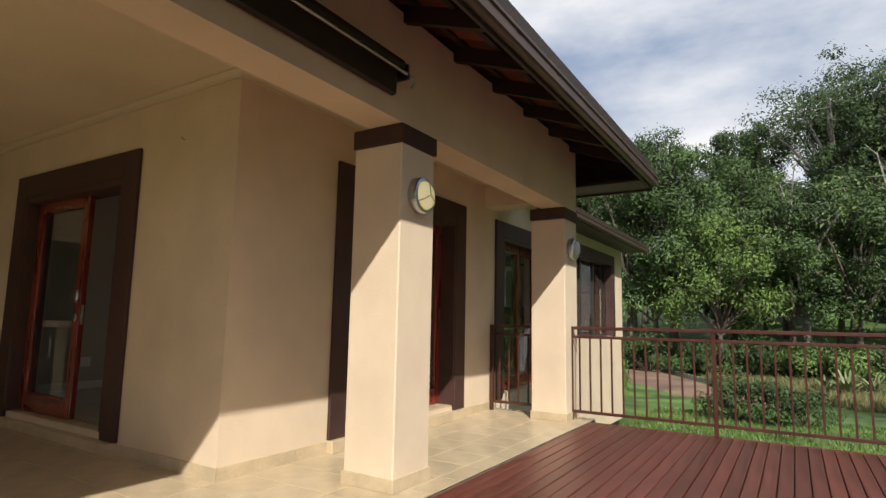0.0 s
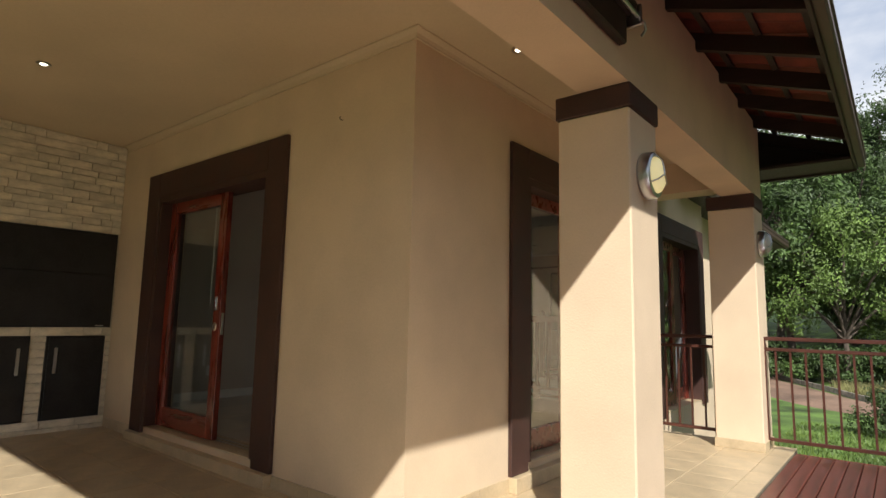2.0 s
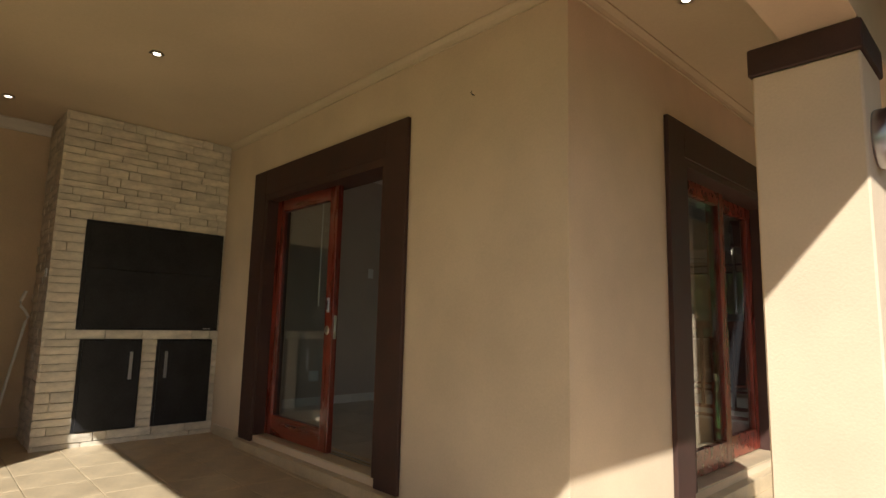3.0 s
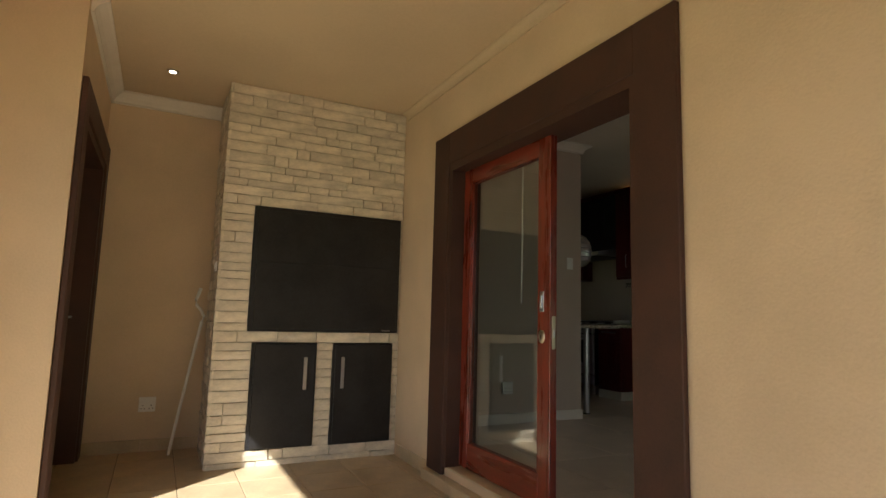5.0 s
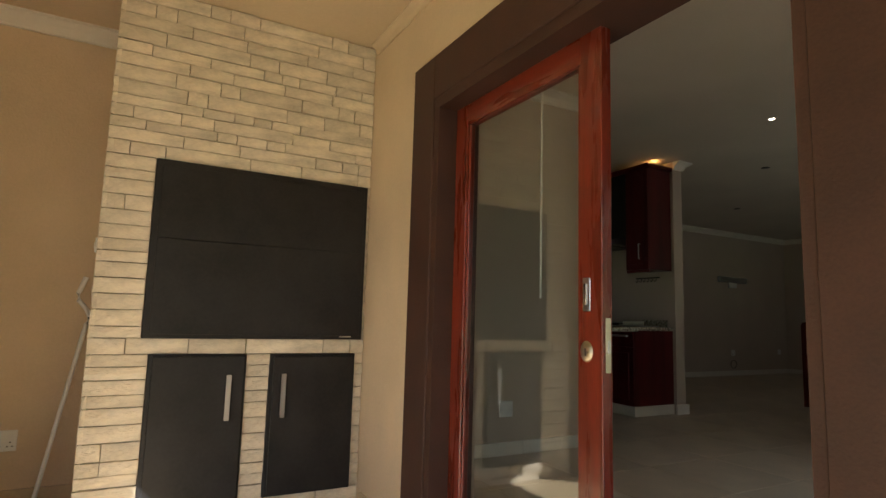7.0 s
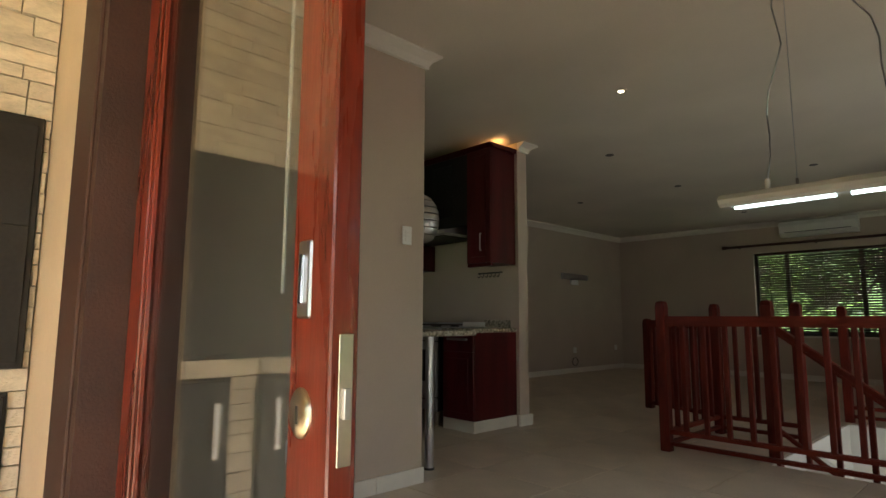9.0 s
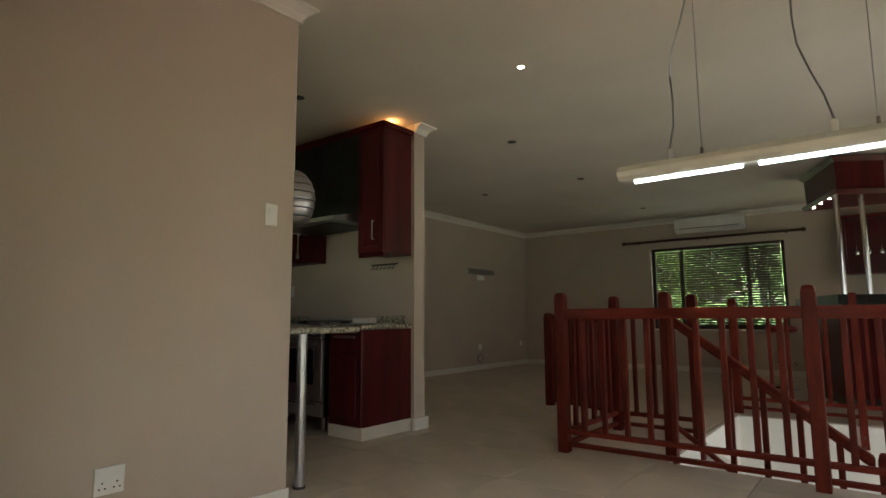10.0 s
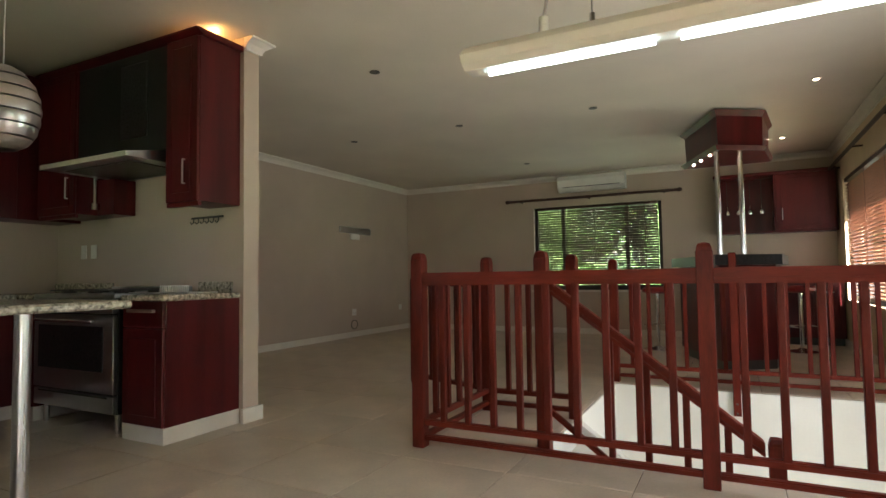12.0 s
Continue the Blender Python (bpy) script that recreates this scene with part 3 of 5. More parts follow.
def window(name, axis, f0, f1, hole, bars, label, blind_side, slat_mat=M_BLIND):
    """A framed window with panes and a slatted blind."""
    w = tagged(thing(name, label, "window"), kind="structure")
    a0, a1, z0, z1 = hole
    def b(nm, mat, p, q, g0, g1, u, v, r=0.003, label=""):
        return bpart(nm, mat, w, *((p, q, g0, g1) if axis == "x" else (g0, g1, p, q)), u, v, r=r, label=label)
    m0, m1 = f0 + 0.07, f0 + 0.13
    b("window_frame", M_FRAME, a0, a0 + 0.055, m0, m1, z0, z1)
    b("window_frame", M_FRAME, a1 - 0.055, a1, m0, m1, z0, z1)
    b("window_frame", M_FRAME, a0 + 0.055, a1 - 0.055, m0, m1, z1 - 0.055, z1)
    b("window_frame", M_FRAME, a0 + 0.055, a1 - 0.055, m0, m1, z0, z0 + 0.055)
    edges = [a0 + 0.055] + [a0 + (a1 - a0) * t for t in bars] + [a1 - 0.055]
    for t in edges[1:-1]:
        b("mullion", M_FRAME, t - 0.03, t + 0.03, m0, m1, z0 + 0.055, z1 - 0.055)
    for p, q in zip(edges, edges[1:]):
        g = b("pane", M_GLASS, p + 0.02, q - 0.02, m0 + 0.028, m0 + 0.034, z0 + 0.05, z1 - 0.05, r=0)
        g.visible_shadow = False
    c = (m0 - 0.035) if blind_side < 0 else (m1 + 0.035)
    n = int((z1 - z0 - 0.1) / 0.042)
    bm = bmesh.new()
    if axis == "x":
        box(bm, a0 + 0.06, a1 - 0.06, -0.0235, 0.0235, -0.0012, 0.0012)
    else:
        box(bm, -0.0235, 0.0235, a0 + 0.06, a1 - 0.06, -0.0012, 0.0012)
    me = mesh_of("slat", bm, slat_mat)
    for i in range(n):
        s = new("slat", me)
        s.parent = w
        z = z0 + 0.07 + i * 0.042
        s.location = (0, c, z) if axis == "x" else (c, 0, z)
        s.rotation_euler = (radians(-40), 0, 0) if axis == "x" else (0, radians(28), 0)
    for t in (0.12, 0.5, 0.88):
        p = a0 + (a1 - a0) * t
        b("ladder_tape", M_BLIND, p - 0.004, p + 0.004, c - 0.028, c - 0.026, z0 + 0.06, z1 - 0.05, r=0)
    b("headrail", M_BLIND, a0 + 0.057, a1 - 0.057, c - 0.03, c + 0.03, z1 - 0.05, z1 - 0.005)
    return w


window("window_1", "x", NORTH, NORTH + 0.2, NW, (0.24, 0.74), "wide dark-framed window behind half-open slatted blinds", -1)
window("window_2", "y", EAST, EAST + 0.15, W3, (0.33, 0.66), "sunlit window with lowered brown slatted blinds", -1, M_BLIND_SUN)
sill("sill_window_1", (NW[0] - 0.05, NW[1] + 0.05, NORTH - 0.03, NORTH + 0.06, NW[2] - 0.03, NW[2]), M_CORNICE, "white painted window sill")
architrave("trim_window_2", "y", -2.95, 1, W3, 0.16)
lining("trim_window_frame_2", "y", EAST + 0.14, -2.93, W3, M_TRIM)

# daylight standing in the openings
for nm, m, sx, sy, p in (("daylight_window_1", look(((NW[0] + NW[1]) / 2, NORTH + 0.19, 1.45), ((NW[0] + NW[1]) / 2, 5, 1.2)), 2.0, 1.3, 0.6),
                         ("daylight_window_2", look((-2.96, 11.3, 1.4), (-8, 11.3, 1.0)), 2.0, 1.4, 1.5),
                         ("daylight_door_3", look((WB - TH - 0.03, 7.55, 1.05), (-8, 8.0, 0.2)), 1.3, 1.8, 2.2),
                         ("daylight_door_2", look((WB - TH - 0.03, 4.75, 1.05), (-8, 5.6, 0.4)), 1.5, 1.8, 0.45)):
    a = bpy.data.lights.new(nm, "AREA")
    a.shape, a.size, a.size_y, a.energy, a.color = "RECTANGLE", sx, sy, p, (0.97, 0.98, 1.0)
    new(nm, a).matrix_world = m


# ---- veranda things ----
def barbecue():
    """A built-in barbecue: stone-clad chimney breast with a black hatch over two cupboards."""
    x, y0, y1, zt = -6.64, 1.285, WA - 0.003, VCEIL - 0.002
    holes = [(1.509, 2.645, 0.812, 1.715), (1.548, 2.012, -0.006, 0.735), (2.135, 2.613, -0.012, 0.73)]
    t = thing("barbecue", "built-in barbecue clad in pale split stone with black steel doors", "barbecue", at=(0, 0, 0))
    bm = bmesh.new()
    box(bm, -7.345, x - 0.03, y0 + 0.024, y1, F, zt)
    part("core", bm, M_MORTAR, t)
    rng = random.Random(4)
    shapes = {}
    def stone(a, b, z0, z1, side=False):
        d = rng.choice((0.014, 0.018, 0.021, 0.024))
        key = (round(b - a, 2), round(z1 - z0, 3), d, rng.randrange(3))
        if key not in shapes:
            w, h = b - a, z1 - z0
            bm = bmesh.new()
            us, vs = (0.002, 0.3 * w, 0.62 * w, w - 0.002), (0.002, h * 0.5, h - 0.002)
            tilt = rng.uniform(-0.004, 0.004)
            back = [[bm.verts.new((0, u, v)) for u in (0, w)] for v in (0, h)]
            grid = [[bm.verts.new((d + tilt * (v / h - 0.5) + rng.uniform(-0.003, 0.0035) - (0.002 if i in (0, 3) else 0) - (0.0015 if k != 1 else 0),
                                   u + rng.uniform(-0.0015, 0.0015), v + rng.uniform(-0.0015, 0.0015))) for i, u in enumerate(us)] for k, v in enumerate(vs)]
            for k in range(2):
                for i in range(3):
                    bm.faces.new((grid[k][i], grid[k][i + 1], grid[k + 1][i + 1], grid[k + 1][i]))
            bm.faces.new((back[0][0], back[0][1], *grid[0][::-1]))
            bm.faces.new((back[1][1], back[1][0], *grid[2]))
            bm.faces.new((back[1][0], back[0][0], grid[0][0], grid[1][0], grid[2][0]))
            bm.faces.new((back[0][1], back[1][1], grid[2][3], grid[1][3], grid[0][3]))
            shapes[key] = mesh_of("stone", bm, M_STONE)
        o = new("stone", shapes[key])
        o.parent = t
        if side:
            o.location, o.rotation_euler = (x - 0.01 - b, y0 + 0.024, z0), (0, 0, radians(-90))
        else:
            o.location = (x - 0.03, a, z0)
    courses = [F]
    for lo, hi in ((F, -0.009), (-0.009, 0.733), (0.733, 0.812), (0.812, 1.715), (1.715, zt)):
        k = max(1, round((hi - lo) / 0.07))
        parts = [rng.uniform(0.75, 1.25) for _ in range(k)]
        for i in range(k):
            courses.append(lo + (hi - lo) * sum(parts[:i + 1]) / sum(parts))
    for z, top in zip(courses, courses[1:]):
        spans = [(y0, y1)]
        for a, b, c, d in holes:
            if c < top - 0.012 and d > z + 0.012:
                nxt = []
                for p, q in spans:
                    if b <= p or a >= q:
                        nxt.append((p, q))
                    else:
                        if a - p > 0.01:
                            nxt.append((p, a))
                        if q - b > 0.01:
                            nxt.append((b, q))
                spans = nxt
        for p, q in spans:
            a = p
            while a < q - 1e-3:
                w = rng.choice((0.1, 0.16, 0.22, 0.28, 0.34, 0.42))
                b = a + w
                if q - b < 0.07:
                    b = q
                stone(a + 0.0008, b - 0.0008, z + 0.0006, top - 0.0006)
                a = b
        a = 0.0
        while a < 0.66:
            b = min(a + rng.choice((0.18, 0.24, 0.3)), 0.69)
            stone(a + 0.0008, b - 0.0008, z + 0.0006, top - 0.0006, True)
            a = b
    a, b, c, d = holes[0]
    hatch = bpart("hatch", M_BLACK, t, x - 0.028, x + 0.006, a, b, c, d, r=0.003, label="black steel guillotine hatch with a fold across it")
    bpart("upper_sheet", M_BLACK, hatch, x + 0.006, x + 0.012, a + 0.03, b - 0.02, c + 0.5, d - 0.03, r=0.002)
    bpart("lower_sheet", M_BLACK, hatch, x + 0.006, x + 0.018, a + 0.03, b - 0.02, c + 0.02, c + 0.5, r=0.003)
    bpart("catch", M_STEEL, hatch, x + 0.018, x + 0.024, b - 0.14, b - 0.07, c + 0.012, c + 0.02, r=0.002)
    for (a, b, c, d), hy in ((holes[1], 1.912), (holes[2], 2.192)):
        bpart("cupboard_frame", M_BLACK, t, x - 0.028, x - 0.004, a, b, c, d, r=0.002)
        dr = bpart("cupboard_door", M_BLACK, t, x - 0.004, x + 0.012, a + 0.018, b - 0.01, c + 0.01, d - 0.012, r=0.003, label="black steel cupboard door")
        bpart("handle", M_STEEL, dr, x + 0.03, x + 0.038, hy, hy + 0.026, 0.4, 0.63, r=0.002, label="flat brushed steel bar handle")
        for z in (0.42, 0.6):
            tpart("handle_post", M_STEEL, dr, (x + 0.01, hy + 0.013, z), (x + 0.032, hy + 0.013, z), 0.006)
    return t


barbecue()

knob = thing("wall_switch", "small white switch box on the side of the stone chimney", "light switch", at=(-6.75, 1.286, 1.26))
bpart("box", M_WHITE, knob, -0.035, 0.035, -0.012, 0, -0.035, 0.035, r=0.003)
bpart("rocker", M_WHITE, knob, -0.01, 0.01, -0.016, -0.012, -0.015, 0.015, r=0.001)

# pole leaning in the corner
pole = thing("awning_crank", "white metal awning crank leaning against the stone chimney", "crank")
bm = bmesh.new()
pipe(bm, [(-7.16, 1.085, F + 0.052), (-7.2, 1.185, 0.5), (-7.205, 1.245, 0.86), (-7.205, 1.26, 0.9), (-7.205, 1.235, 0.95), (-7.205, 1.2, 0.99), (-7.205, 1.195, 1.03), (-7.205, 1.225, 1.12)], 0.0115)
part("rod", bm, M_WHITE, pole, smooth=True)
tpart("grip", M_WHITE, pole, (-7.205, 1.2, 1.04), (-7.205, 1.224, 1.12), 0.013)
tpart("hook", M_STEEL, pole, (-7.16, 1.085, F + 0.046), (-7.165, 1.095, F + 0.1), 0.007)


def socket(name, m, w=0.115, h=0.11, label="white double wall socket plate"):
    s = thing(name, label, "wall socket", "wall sockets")
    s.matrix_world = m
    bpart("plate", M_WHITE, s, -w / 2, w / 2, -0.009, 0, -h / 2, h / 2, r=0.003)
    for k in (-1, 1):
        bpart("switch", M_WHITE, s, k * 0.028 - 0.008, k * 0.028 + 0.008, -0.012, -0.009, 0.022, 0.042, r=0.001)
        for dx, dz in ((0, -0.008), (-0.011, -0.03), (0.011, -0.03)):
            tpart("pin_hole", M_OFF, s, (k * 0.028 + dx, -0.0096, dz), (k * 0.028 + dx, -0.0088, dz), 0.004, 8)
    return s


def face(x, y, z, turn):
    """A pose on a wall: turn 0 looks to -y, 90 to +x, -90 to -x, 180 to +y."""
    return pose(x, y, z, 0, 0, turn)


socket("wall_socket", face(-7.348, 0.92, 0.232, 90))
socket("wall_socket", face(-6.868, 3.845, 0.32, 90))
socket("wall_socket", face(WEST + 0.002, 11.6, 0.42, 90))
sw = thing("light_switch", "white light switch plate beside the kitchen opening", "light switch")
sw.matrix_world = face(-6.868, 4.567, 1.51, 90)
bpart("plate", M_WHITE, sw, -0.037, 0.037, -0.008, 0, -0.058, 0.058, r=0.003)
for z in (-0.025, 0.0, 0.025):
    bpart("rocker", M_WHITE, sw, -0.018, 0.018, -0.012, -0.008, z - 0.009, z + 0.009, r=0.001)


def bulkhead(x, y, z, lit):
    """A round bulkhead lamp on a column's outer face."""
    t = thing("bulkhead_lamp", "round metal bulkhead lamp with a caged glass on a column", "wall lamp", "column lamps")
    t.matrix_world = Matrix.Translation((x, y, z)) @ Matrix.Rotation(radians(90), 4, "Y")
    bm = bmesh.new()
    lathe(bm, [(0.0, 0.0), (0.118, 0.0), (0.125, 0.008), (0.125, 0.05), (0.118, 0.062), (0.1, 0.066), (0.096, 0.06), (0.0, 0.06)], seg=36)
    part("body", bm, M_STEEL, t, "cast aluminium ring", True)
    bm = bmesh.new()
    lathe(bm, [(0.096, 0.058), (0.09, 0.075), (0.07, 0.09), (0.04, 0.098), (0.0, 0.1)], seg=32)
    part("glass", bm, M_BULK if lit else M_FROST, t, "yellowed frosted glass" if lit else "unlit grey frosted glass", True)
    for k in range(3):
        a = k * math.tau / 3 + math.pi
        bm = bmesh.new()
        pipe(bm, [(0.108 * math.cos(a), 0.108 * math.sin(a), 0.066), (0.075 * math.cos(a), 0.075 * math.sin(a), 0.094), (0, 0, 0.106)], 0.005)
        part("cage_bar", bm, M_STEEL, t, smooth=True)
    return t


bulkhead(-1.69, 3.335, 1.73, True)
bulkhead(-1.69, 6.428, 1.73, False)


def downlight(x, y, z, lit):
    t = thing("downlight", ("lit" if lit else "unlit") + " recessed downlight with a thin ring in the ceiling", "downlight", "ceiling downlights", (x, y, z))
    bm = bmesh.new()
    lathe(bm, [(0.021, -0.001), (0.043, -0.001), (0.045, -0.005), (0.036, -0.008), (0.022, -0.006)], seg=24, caps=False)
    part("ring", bm, M_BRASS if lit else M_OFF, t, smooth=True)
    bm = bmesh.new()
    lathe(bm, [(0.0, -0.0065), (0.022, -0.0065), (0.022, -0.002), (0.0, -0.002)], seg=20)
    part("bulb", bm, M_SPOT if lit else M_OFF, t)
    return t


for x, y in ((-6.69, 0.9), (-5.06, 1.49), (-2.4, 3.22), (-2.45, 5.6)):
    downlight(x, y, VCEIL, True)
for x, y, on in ((-6.25, 6.17, True), (-7.2, 7.63, False), (-7.31, 9.52, False), (-8.8, 9.53, False), (-7.35, 12.03, False), (-5.8, 9.6, False),
                 (-7.94, 5.54, False), (-3.83, 9.72, True), (-3.93, 12.15, True)):
    downlight(x, y, CEIL, on)

# awning cassette under the eave
aw = thing("awning", "rolled dark awning with a pale front bar fixed to the beam", "awning")
bpart("cassette", M_DARKWOOD, aw, -1.688, -1.64, -0.4, 3.0, 2.32, 2.52, r=0.01)
tpart("roller", M_DARKWOOD, aw, (-1.64, -0.4, 2.52), (-1.64, 3.02, 2.52), 0.045, 16)
tpart("front_bar", M_STEEL, aw, (-1.6, -0.4, 2.47), (-1.6, 3.06, 2.47), 0.012, 10, label="pale metal front bar")
bpart("end_bracket", M_STEEL, aw, -1.68, -1.58, 3.03, 3.05, 2.42, 2.53, r=0.004)
bm = bmesh.new()
pipe(bm, [(-1.6, 3.05, 2.47), (-1.59, 3.1, 2.46), (-1.59, 3.12, 2.43), (-1.61, 3.11, 2.4)], 0.007)
part("crank_eye", bm, M_STEEL, aw, smooth=True)


def steel_rail(name, x0, x1, y, z0, ztop, posts, label):
    t = thing(name, label, "railing")
    h = ztop
    bpart("top_rail", M_EXTRAIL, t, x0, x1, y - 0.025, y + 0.025, h - 0.035, h, r=0.004)
    bpart("upper_rail", M_EXTRAIL, t, x0, x1, y - 0.016, y + 0.016, h - 0.13, h - 0.1, r=0.003)
    bpart("bottom_rail", M_EXTRAIL, t, x0, x1, y - 0.016, y + 0.016, z0 + 0.09, z0 + 0.12, r=0.003)
    for p in posts:
        bpart("post", M_EXTRAIL, t, p - 0.02, p + 0.02, y - 0.02, y + 0.02, z0, h - 0.035, r=0.003)
    n = round((x1 - x0) / 0.118)
    bm = bmesh.new()
    soft_box(bm, -0.009, 0.009, -0.009, 0.009, z0 + 0.12, h - 0.13, 0.002)
    me = mesh_of("baluster", bm, M_EXTRAIL)
    for i in range(1, n):
        x = x0 + (x1 - x0) * i / n
        if min(abs(x - p) for p in posts) > 0.03:
            o = new("baluster", me)
            o.parent, o.location = t, (x, y, 0)
    return t


steel_rail("deck_railing", -1.72, 5.9, 6.44, F - 0.012, 0.857, (-1.70, -0.25, 1.2, 2.65, 4.1, 5.55), "brown-red slatted railing along the edge of the deck")
steel_rail("side_railing", -2.73, -2.11, 6.48, F, 0.857, (-2.71, -2.13), "short brown-red railing closing the end of the veranda")


# ---- stairs and balustrades ----
def newel(parent, x, y, z0, z1, w=0.075):
    bm = bmesh.new()
    soft_box(bm, x - w / 2, x + w / 2, y - w / 2, y + w / 2, z0, z1 - 0.04, 0.004)
    lathe(bm, [(w * 0.66, z1 - 0.045), (w * 0.62, z1 - 0.025), (w * 0.48, z1 - 0.008), (0.0, z1)], Matrix.Translation((x, y, 0)) @ Matrix.Rotation(radians(45), 4, "Z"), seg=4)
    return part("newel_post", bm, M_RAIL, parent)


def balustrade(name, p, q, label, za=0.0, zb=0.0, step=0.158, newels=(), top=1.01, kerb=True, low=0.13):
    """A timber balustrade from p to q in plan, its foot at za and zb."""
    t = thing(name, label, "balustrade", "stair balustrades")
    P, Q = Vector((*p, za)), Vector((*q, zb))
    L = (Q.xy - P.xy).length
    ang = math.degrees(math.atan2(Q.y - P.y, Q.x - P.x))
    k = (zb - za) / L
    def bar(nm, h0, h1, w, mat=M_RAILX):
        bm = bmesh.new()
        v = []
        for s in (0.03, L - 0.03):
            for yy in (-w / 2, w / 2):
                for h in (h0, h1):
                    v.append(bm.verts.new((s, yy, h + k * s)))
        for f in ((0, 1, 3, 2), (4, 6, 7, 5), (0, 4, 5, 1), (2, 3, 7, 6), (1, 5, 7, 3), (0, 2, 6, 4)):
            bm.faces.new([v[i] for i in f])
        bmesh.ops.bevel(bm, geom=bm.edges[:], offset=0.006, segments=2, affect="EDGES")
        o = part(nm, bm, mat, t)
        o.matrix_world = pose(P.x, P.y, za, 0, 0, ang)
        return o
    bar("handrail", top - 0.032, top + 0.012, 0.068)
    bar("under_rail", top - 0.062, top - 0.03, 0.045)
    bar("bottom_rail", low, low + 0.035, 0.042)
    if kerb:
        bar("kerb_rail", 0.045, 0.075, 0.045)
    n = max(1, round(L / step))
    bm = bmesh.new()
    soft_box(bm, -0.017, 0.017, -0.017, 0.017, low + 0.02, top - 0.05, 0.004)
    me = mesh_of("baluster", bm, M_RAIL)
    for i in range(1, n):
        s = L * i / n
        o = new("baluster", me)
        o.parent = t
        o.matrix_world = Matrix.Translation(P + (Q - P) * (i / n)) @ Matrix.Rotation(radians(ang), 4, "Z")
    for x, y, z0, z1 in newels:
        newel(t, x, y, z0, z1)
    return t


RY = 6.655
balustrade("stair_balustrade", (-6.235, RY), (-4.68, RY), "red-brown timber balustrade in front of the stairwell", newels=((-6.235, RY, 0, 1.145), (-4.68, RY, 0, 1.145)))
balustrade("stair_balustrade", (-4.68, RY), (-3.16, RY), "red-brown timber balustrade running on to the outer wall", newels=((-3.15, RY, 0, 1.0),))
balustrade("stair_balustrade", (-6.22, RY), (-6.22, 7.66), "red-brown timber balustrade at the stairwell's short side", newels=((-6.22, 7.66, 0, 1.145),))
balustrade("stair_balustrade", (-6.22, 7.66), (-5.57, 7.66), "short red-brown balustrade beside the top step", newels=((-5.57, 7.66, -0.15, 1.145),))
balustrade("stair_gate", (-6.26, 7.7), (-7.05, 8.02), "open red-brown timber stair gate swung into the room", newels=((-7.05, 8.02, 0.09, 1.01),), top=0.98, kerb=False, step=0.11)
balustrade("stair_handrail", (-5.57, 6.95), (-4.42, 6.95), "dark timber handrail that follows the stairs down", za=-0.02, zb=-0.885, newels=((-5.57, 6.95, -0.12, 1.145), (-4.4, 6.95, -1.6, 0.19)), kerb=False, step=0.19, low=0.24)
bk = balustrade("stair_balustrade", (-5.57, 9.2), (EAST - 0.03, 9.2), "sunlit timber balustrade at the back of the stairwell", newels=((-5.57, 9.2, -0.1, 1.145),))
bpart("wall_post", M_RAIL, bk, -4.595, -4.535, 9.06, 9.118, -0.2, 1.17, r=0.005)
for z in (-0.18, -0.1):
    tpart("bolt", M_OFF, bk, (-4.565, 9.055, z), (-4.565, 9.062, z), 0.009)

wall("wall_well_north", M_WELL, "x", 9.1, 9.2, -5.67, EAST, -2.9, -0.01, (), "white painted wall of the stairwell")
wall("wall_well_west", M_WELL, "y", -5.66, -5.56, 6.78, 9.12, -2.9, -0.01, (), "white painted wall of the stairwell")
wall("wall_well_south", M_WELL, "x", 6.7, 6.80, -5.67, EAST, -2.9, -0.2, (), "white painted wall of the stairwell")
wall("wall_well_east", M_WELL, "y", EAST, EAST + 0.1, 6.78 - 0.1, 9.12 + 0.1, -2.9, -0.2, [(7.0, 8.5, -2.0, -0.7)], "white painted wall of the stairwell with a window")
bm = bmesh.new()
box(bm, -5.67, EAST + 0.1, 6.78 - 0.1, 9.12 + 0.1, -3.0, -2.9)
solid("floor_lower", bm, M_TILE, "pale tiles on the lower landing", "floor")
a = bpy.data.lights.new("daylight_lower_window", "AREA")
a.shape, a.size, a.size_y, a.energy, a.color = "RECTANGLE", 1.4, 1.2, 1.6, (1.0, 0.97, 0.91)
new("daylight_lower_window", a).matrix_world = look((EAST + 0.05, 7.75, -1.35), (-6, 7.9, -1.2))
stairs = tagged(thing("stairs", "white-edged tiled stairs leading down", "stairs"), kind="structure")
for i in range(9):
    x, z = -5.57 + i * 0.25, -0.175 * (i + 1)
    bpart("step", M_WELL, stairs, x, x + 0.26, 7.0, 7.68, z - 0.2, z, r=0.006)
bm = bmesh.new()
extrude_y(bm, [(-5.57, -0.02), (-5.57, -0.5), (-3.3, -2.1), (-3.3, -1.6)], 7.68, 7.76)
part("string", bm, M_WELL, stairs)


# ---- kitchen ----
def cab_door(parent, x0, x1, y, z0, z1, hx=None, hz=None, vertical=True):
    d = bpart("door", M_CAB, parent, x0 + 0.002, x1 - 0.002, y - 0.02, y, z0 + 0.002, z1 - 0.002, r=0.003)
    bm = bmesh.new()
    soft_box(bm, x0 + 0.06, x1 - 0.06, y - 0.025, y - 0.019, z0 + 0.06, z1 - 0.06, 0.005)
    part("panel", bm, M_CAB, d)
    if hx is not None:
        a, b = ((hx, y - 0.045, hz), (hx, y - 0.045, hz + 0.16)) if vertical else ((hx, y - 0.045, hz), (hx + 0.16, y - 0.045, hz))
        h = tpart("handle", M_STEEL, d, a, b, 0.006, label="brushed steel bar handle")
        for p in (a, b):
            tpart("handle_post", M_STEEL, h, p, (p[0], y - 0.018, p[2]), 0.005, 8)
    return d


